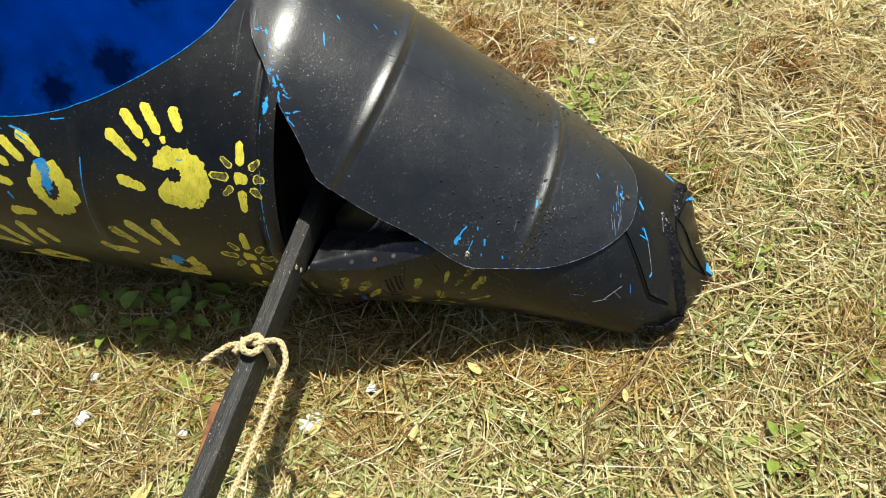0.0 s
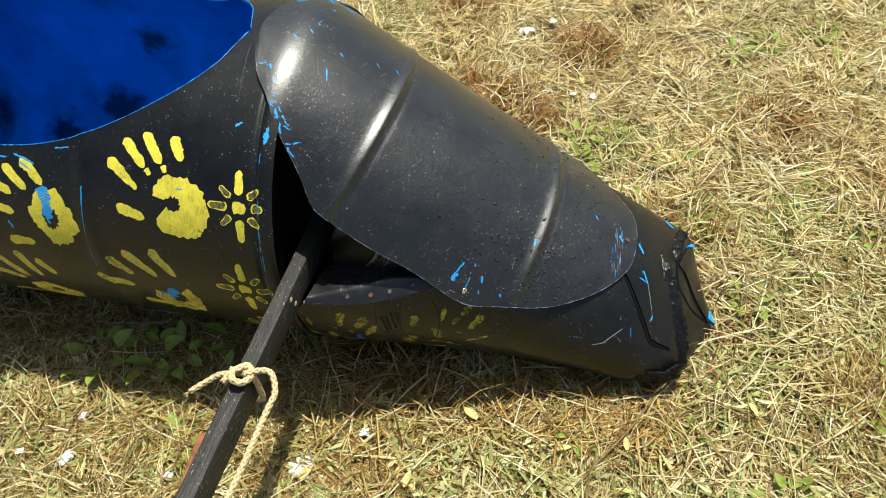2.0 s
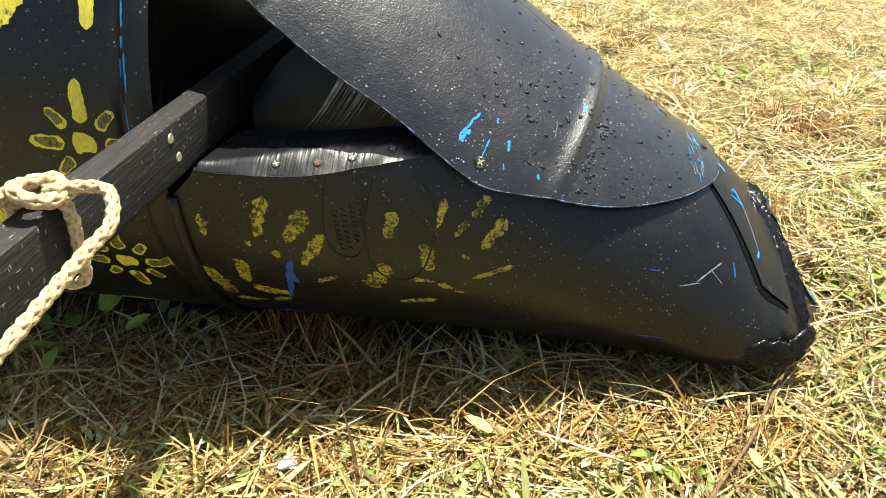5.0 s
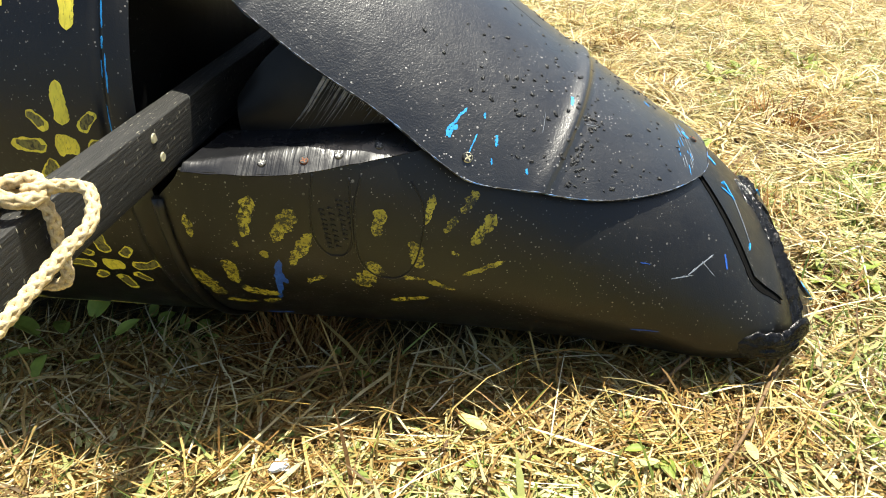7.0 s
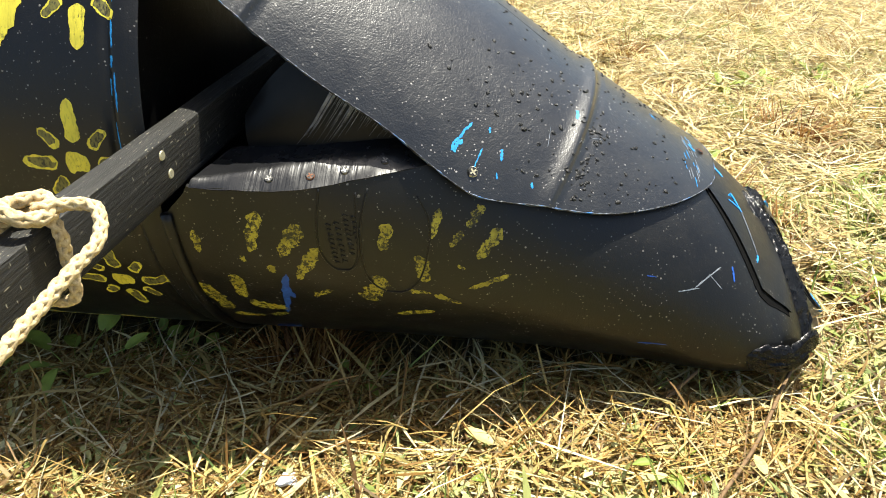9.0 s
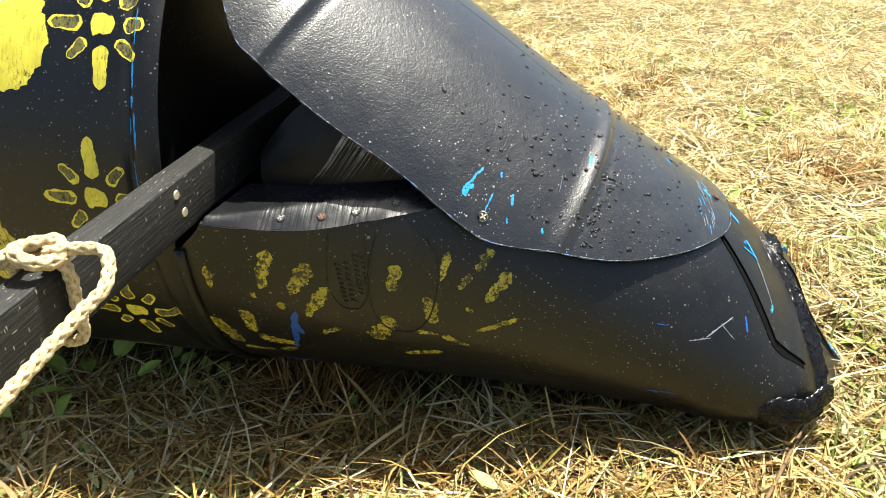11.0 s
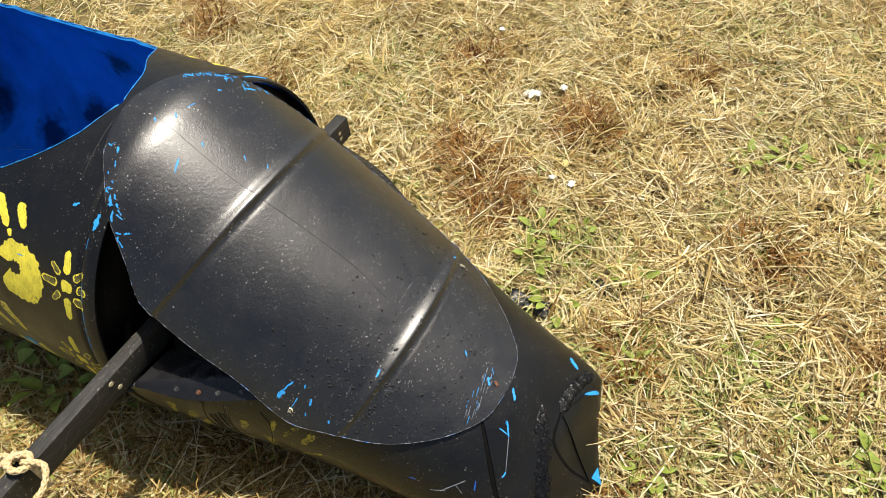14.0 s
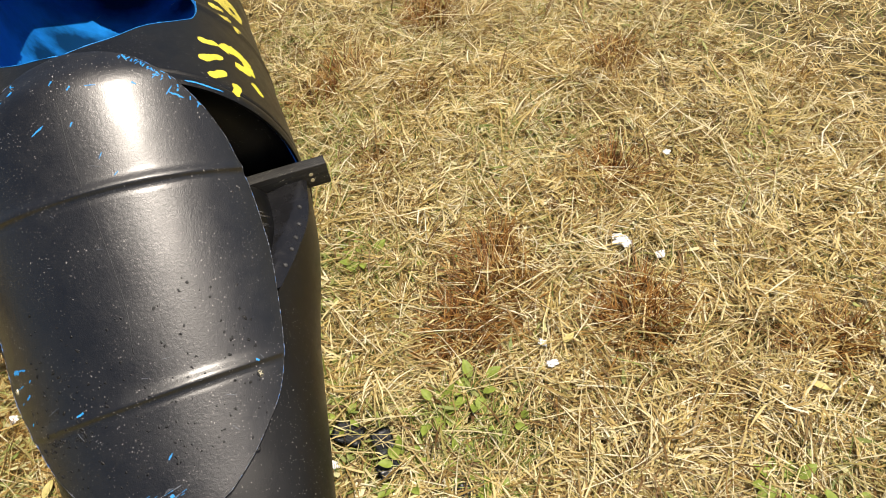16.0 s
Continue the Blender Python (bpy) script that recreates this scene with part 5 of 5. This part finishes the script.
def patch_noise(x, y, scale, seed):
    """Smooth patches from a small lattice of chance values."""
    lattice = np.random.default_rng(int(seed * 10)).uniform(-0.65, 0.65, (64, 64))
    i, j = np.floor(x * scale).astype(int), np.floor(y * scale).astype(int)
    f, g = x * scale - i, y * scale - j
    f, g = f * f * (3 - 2 * f), g * g * (3 - 2 * g)
    at = lambda a, b: lattice[a % 64, b % 64]
    return (at(i, j) * (1 - f) + at(i + 1, j) * f) * (1 - g) + (at(i, j + 1) * (1 - f) + at(i + 1, j + 1) * f) * g


def blades(name, material, x, y, z, yaw, length, width, lift, bend, label, category="grass", rows=3):
    """Ribbon blades from arrays, all in one mesh. lift: rise over the length; bend: sag or curl sideways."""
    n = len(x)
    s = np.linspace(0, 1, rows)
    d = np.stack([np.cos(yaw), np.sin(yaw)], 1)
    side = np.stack([-d[:, 1], d[:, 0]], 1)
    taper = np.interp(s, (0, 0.5, 1), (0.85, 1.0, 0.18))
    V = np.zeros((n, rows, 2, 3))
    for k in range(rows):
        run = length * s[k] * np.sqrt(np.maximum(0.02, 1 - lift**2))
        mid = np.stack([x, y], 1) + d * run[:, None] + side * (bend * length * s[k] ** 2)[:, None]
        h = z + length * lift * s[k] * (1 - 0.35 * np.abs(bend) * s[k])
        tw = rng.uniform(-0.5, 0.5, n)
        for m, sg in enumerate((-1, 1)):
            V[:, k, m, :2] = mid + side * (sg * width * taper[k] / 2)[:, None]
            V[:, k, m, 2] = h + sg * width * 0.4 * tw
    me = bpy.data.meshes.new(name)
    me.vertices.add(n * rows * 2)
    me.vertices.foreach_set("co", V.ravel())
    base = (np.arange(n) * rows * 2)[:, None, None]
    quad = np.array([[2 * k, 2 * k + 1, 2 * k + 3, 2 * k + 2] for k in range(rows - 1)])[None]
    F = (base + quad).reshape(-1, 4)
    me.loops.add(F.size)
    me.loops.foreach_set("vertex_index", F.ravel().astype(np.int32))
    me.polygons.add(len(F))
    me.polygons.foreach_set("loop_start", (np.arange(len(F)) * 4).astype(np.int32))
    me.update(calc_edges=True)
    me.validate()
    me.materials.append(material)
    ob = new(name, me)
    return tagged(ob, label, category, kind="stuff")


def scatter(count, box):
    x, y = rng.uniform(box[0], box[1], count), rng.uniform(box[2], box[3], count)
    edge = 1 - np.maximum(np.abs(2 * x - box[0] - box[1]) / (box[1] - box[0]), np.abs(2 * y - box[2] - box[3]) / (box[3] - box[2]))
    keep = ~inside_hull(x, y) & (edge > 0.16 * rng.uniform(0, 1, count) ** 1.5)
    return x[keep], y[keep]


def open_spots(x, y):
    """Where the cuttings lie thin: on the tufts and round the scraps."""
    keep = np.ones(len(x), bool)
    luck = rng.uniform(0, 1, len(x))
    for kind, a, b in TUFTS:
        keep &= (np.hypot(x - a, y - b) > (0.10, 0.07, 0.05)[kind]) | (luck < 0.18)
    for a, b, size in FOAM + FILM:
        keep &= (np.hypot(x - a, y - b) > size * 0.9) | (luck < 0.25)
    return x[keep], y[keep]


def ring_scatter(near, mid, far):
    """Places: dense about the bow, thinner farther out."""
    parts = [scatter(near, (-1.1, 1.45, -0.82, 1.65)), scatter(mid, (-2.5, 2.3, -1.1, 2.9)), scatter(far, (-5, 5, -4, 6))]
    return open_spots(np.concatenate([p[0] for p in parts]), np.concatenate([p[1] for p in parts]))


def under_hull(x, y):
    """The strip beside the hull where only thatch lies."""
    return ((x > -0.85) & (x < 0.70) & (y < -0.05) & (y > -0.35)).astype(float)


def growth(x, y):
    """How green the sward is: greener beside the hull, drier beyond it."""
    return patch_noise(x, y, 2.3, 11.0) + 0.5 * patch_noise(x, y, 6.0, 4.0) + np.where(y > 0.35, np.clip(0.55 * (0.35 - y), -0.22, 0.0), 0.14 * np.clip(x * 2.0, -1.0, 1.0) * np.clip((0.35 - y) * 2.5, 0, 1) + 0.10 * (y < -0.38))


x, y = ring_scatter(235000, 125000, 50000)
keep = (patch_noise(x, y, 17.0, 31.0) > -0.12) | (rng.uniform(0, 1, len(x)) < 0.12)
keep &= (under_hull(x, y + 0.05 * (x < 0.3)) < 0.5) | (rng.uniform(0, 1, len(x)) < 0.45)
x, y = x[keep], y[keep]
n = len(x)
z = rng.uniform(0, 1, n) ** 1.7 * 0.034 + 0.034 * np.clip(patch_noise(x, y, 9.0, 53.0), -0.1, 1) + 0.022 * np.clip(patch_noise(x, y, 21.0, 19.0), 0, 1)
flow = 3.4 * math.pi * (patch_noise(x, y, 5.0, 23.0) + 0.6 * patch_noise(x, y, 13.0, 29.0)) + rng.normal(0, 0.75, n)
bleached = 0.9 * (y - 0.30) + 0.25 * patch_noise(x, y, 3.0, 71.0) + rng.normal(0, 0.22, n) > 0.0
for name, material, pick, label in (("dry_grass_cuttings", M_STRAW, ~bleached, "dry brown and yellow mown grass lying in all directions"), ("bleached_grass_cuttings", M_BLEACH, bleached, "sun-bleached yellow mown grass lying in all directions")):
    a, b, c, yaw, n = x[pick], y[pick], z[pick], flow[pick], int(pick.sum())
    length = rng.gamma(2.4, 0.017, n) + 0.010
    bend = rng.normal(0, 0.22, n) + (rng.uniform(0, 1, n) < 0.25) * rng.normal(0, 0.7, n)
    blades(name, material, a, b, c, yaw, length, 0.0010 + 0.0042 * rng.beta(1.1, 2.2, n), np.minimum(rng.normal(0.07, 0.24, n).clip(-0.2, 0.9), 0.040 / length), bend, label)

x, y = ring_scatter(44000, 24000, 0)
n = len(x)
blades("curled_dead_blades", M_CURL, x, y, rng.uniform(0.0, 0.034, n), rng.uniform(0, 2 * math.pi, n), rng.gamma(3.0, 0.014, n) + 0.018, rng.uniform(0.0018, 0.0046, n), rng.normal(0.20, 0.30, n).clip(-0.3, 0.7), rng.normal(0, 0.75, n), "curled brown and olive dead grass blades", rows=5)
x, y = scatter(9000, (-0.75, 0.72, -0.33, -0.12))
more = scatter(4500, (-0.60, 0.25, -0.52, -0.33))
x, y = np.concatenate([x, more[0]]), np.concatenate([y, more[1]])
n = len(x)
blades("brown_thatch", M_GOLD, x, y, rng.uniform(0.004, 0.036, n), rng.uniform(0, 2 * math.pi, n), rng.gamma(3.0, 0.014, n) + 0.015, rng.uniform(0.0012, 0.0034, n), rng.normal(0.10, 0.3, n).clip(-0.3, 0.95), rng.normal(0, 0.55, n), "brown dead thatch lying beside the hull", rows=4)

x, y = ring_scatter(70000, 50000, 10000)
g = growth(x, y)
keep = g + rng.normal(0, 0.25, len(x)) > -0.10 + 0.16 * (y > 0.4) + 0.28 * under_hull(x, y)
x, y = x[keep], y[keep]
n = len(x)
blades("green_grass", M_GREEN, x, y, np.full(n, -0.003), rng.uniform(0, 2 * math.pi, n), rng.gamma(4.0, 0.010, n) + 0.020, rng.uniform(0.0012, 0.0032, n), rng.uniform(0.20, 0.90, n), rng.normal(0, 0.25, n), "short green and fading grass blades")

x, y = ring_scatter(35000, 20000, 1000)
keep = growth(x, y) + rng.normal(0, 0.3, len(x)) > 0.35 * (y > 0.35) + 0.7 * under_hull(x, y)
x, y = x[keep], y[keep]
more = scatter(9000, (-0.75, 1.40, -0.90, -0.27))
x, y = np.concatenate([x, more[0]]), np.concatenate([y, more[1]])
n = len(x)
blades("leaf_cuttings", M_LITTER, x, y, rng.uniform(0.012, 0.040, n), rng.uniform(0, 2 * math.pi, n), rng.uniform(0.014, 0.045, n), 0.0026 + 0.0085 * rng.beta(1.2, 2.6, n), rng.normal(0.0, 0.3, n), rng.normal(0, 0.2, n), "pale green chopped leaf bits on the grass", "leaf litter")

x, y = ring_scatter(6500, 5000, 600)
n = len(x)
blades("long_straw", M_PALE, x, y, rng.uniform(0.016, 0.050, n), rng.uniform(0, 2 * math.pi, n), rng.uniform(0.06, 0.19, n), rng.uniform(0.0012, 0.0030, n), rng.normal(0.0, 0.05, n), rng.normal(0, 0.10, n), "long pale straw stalks lying over the grass", rows=4)
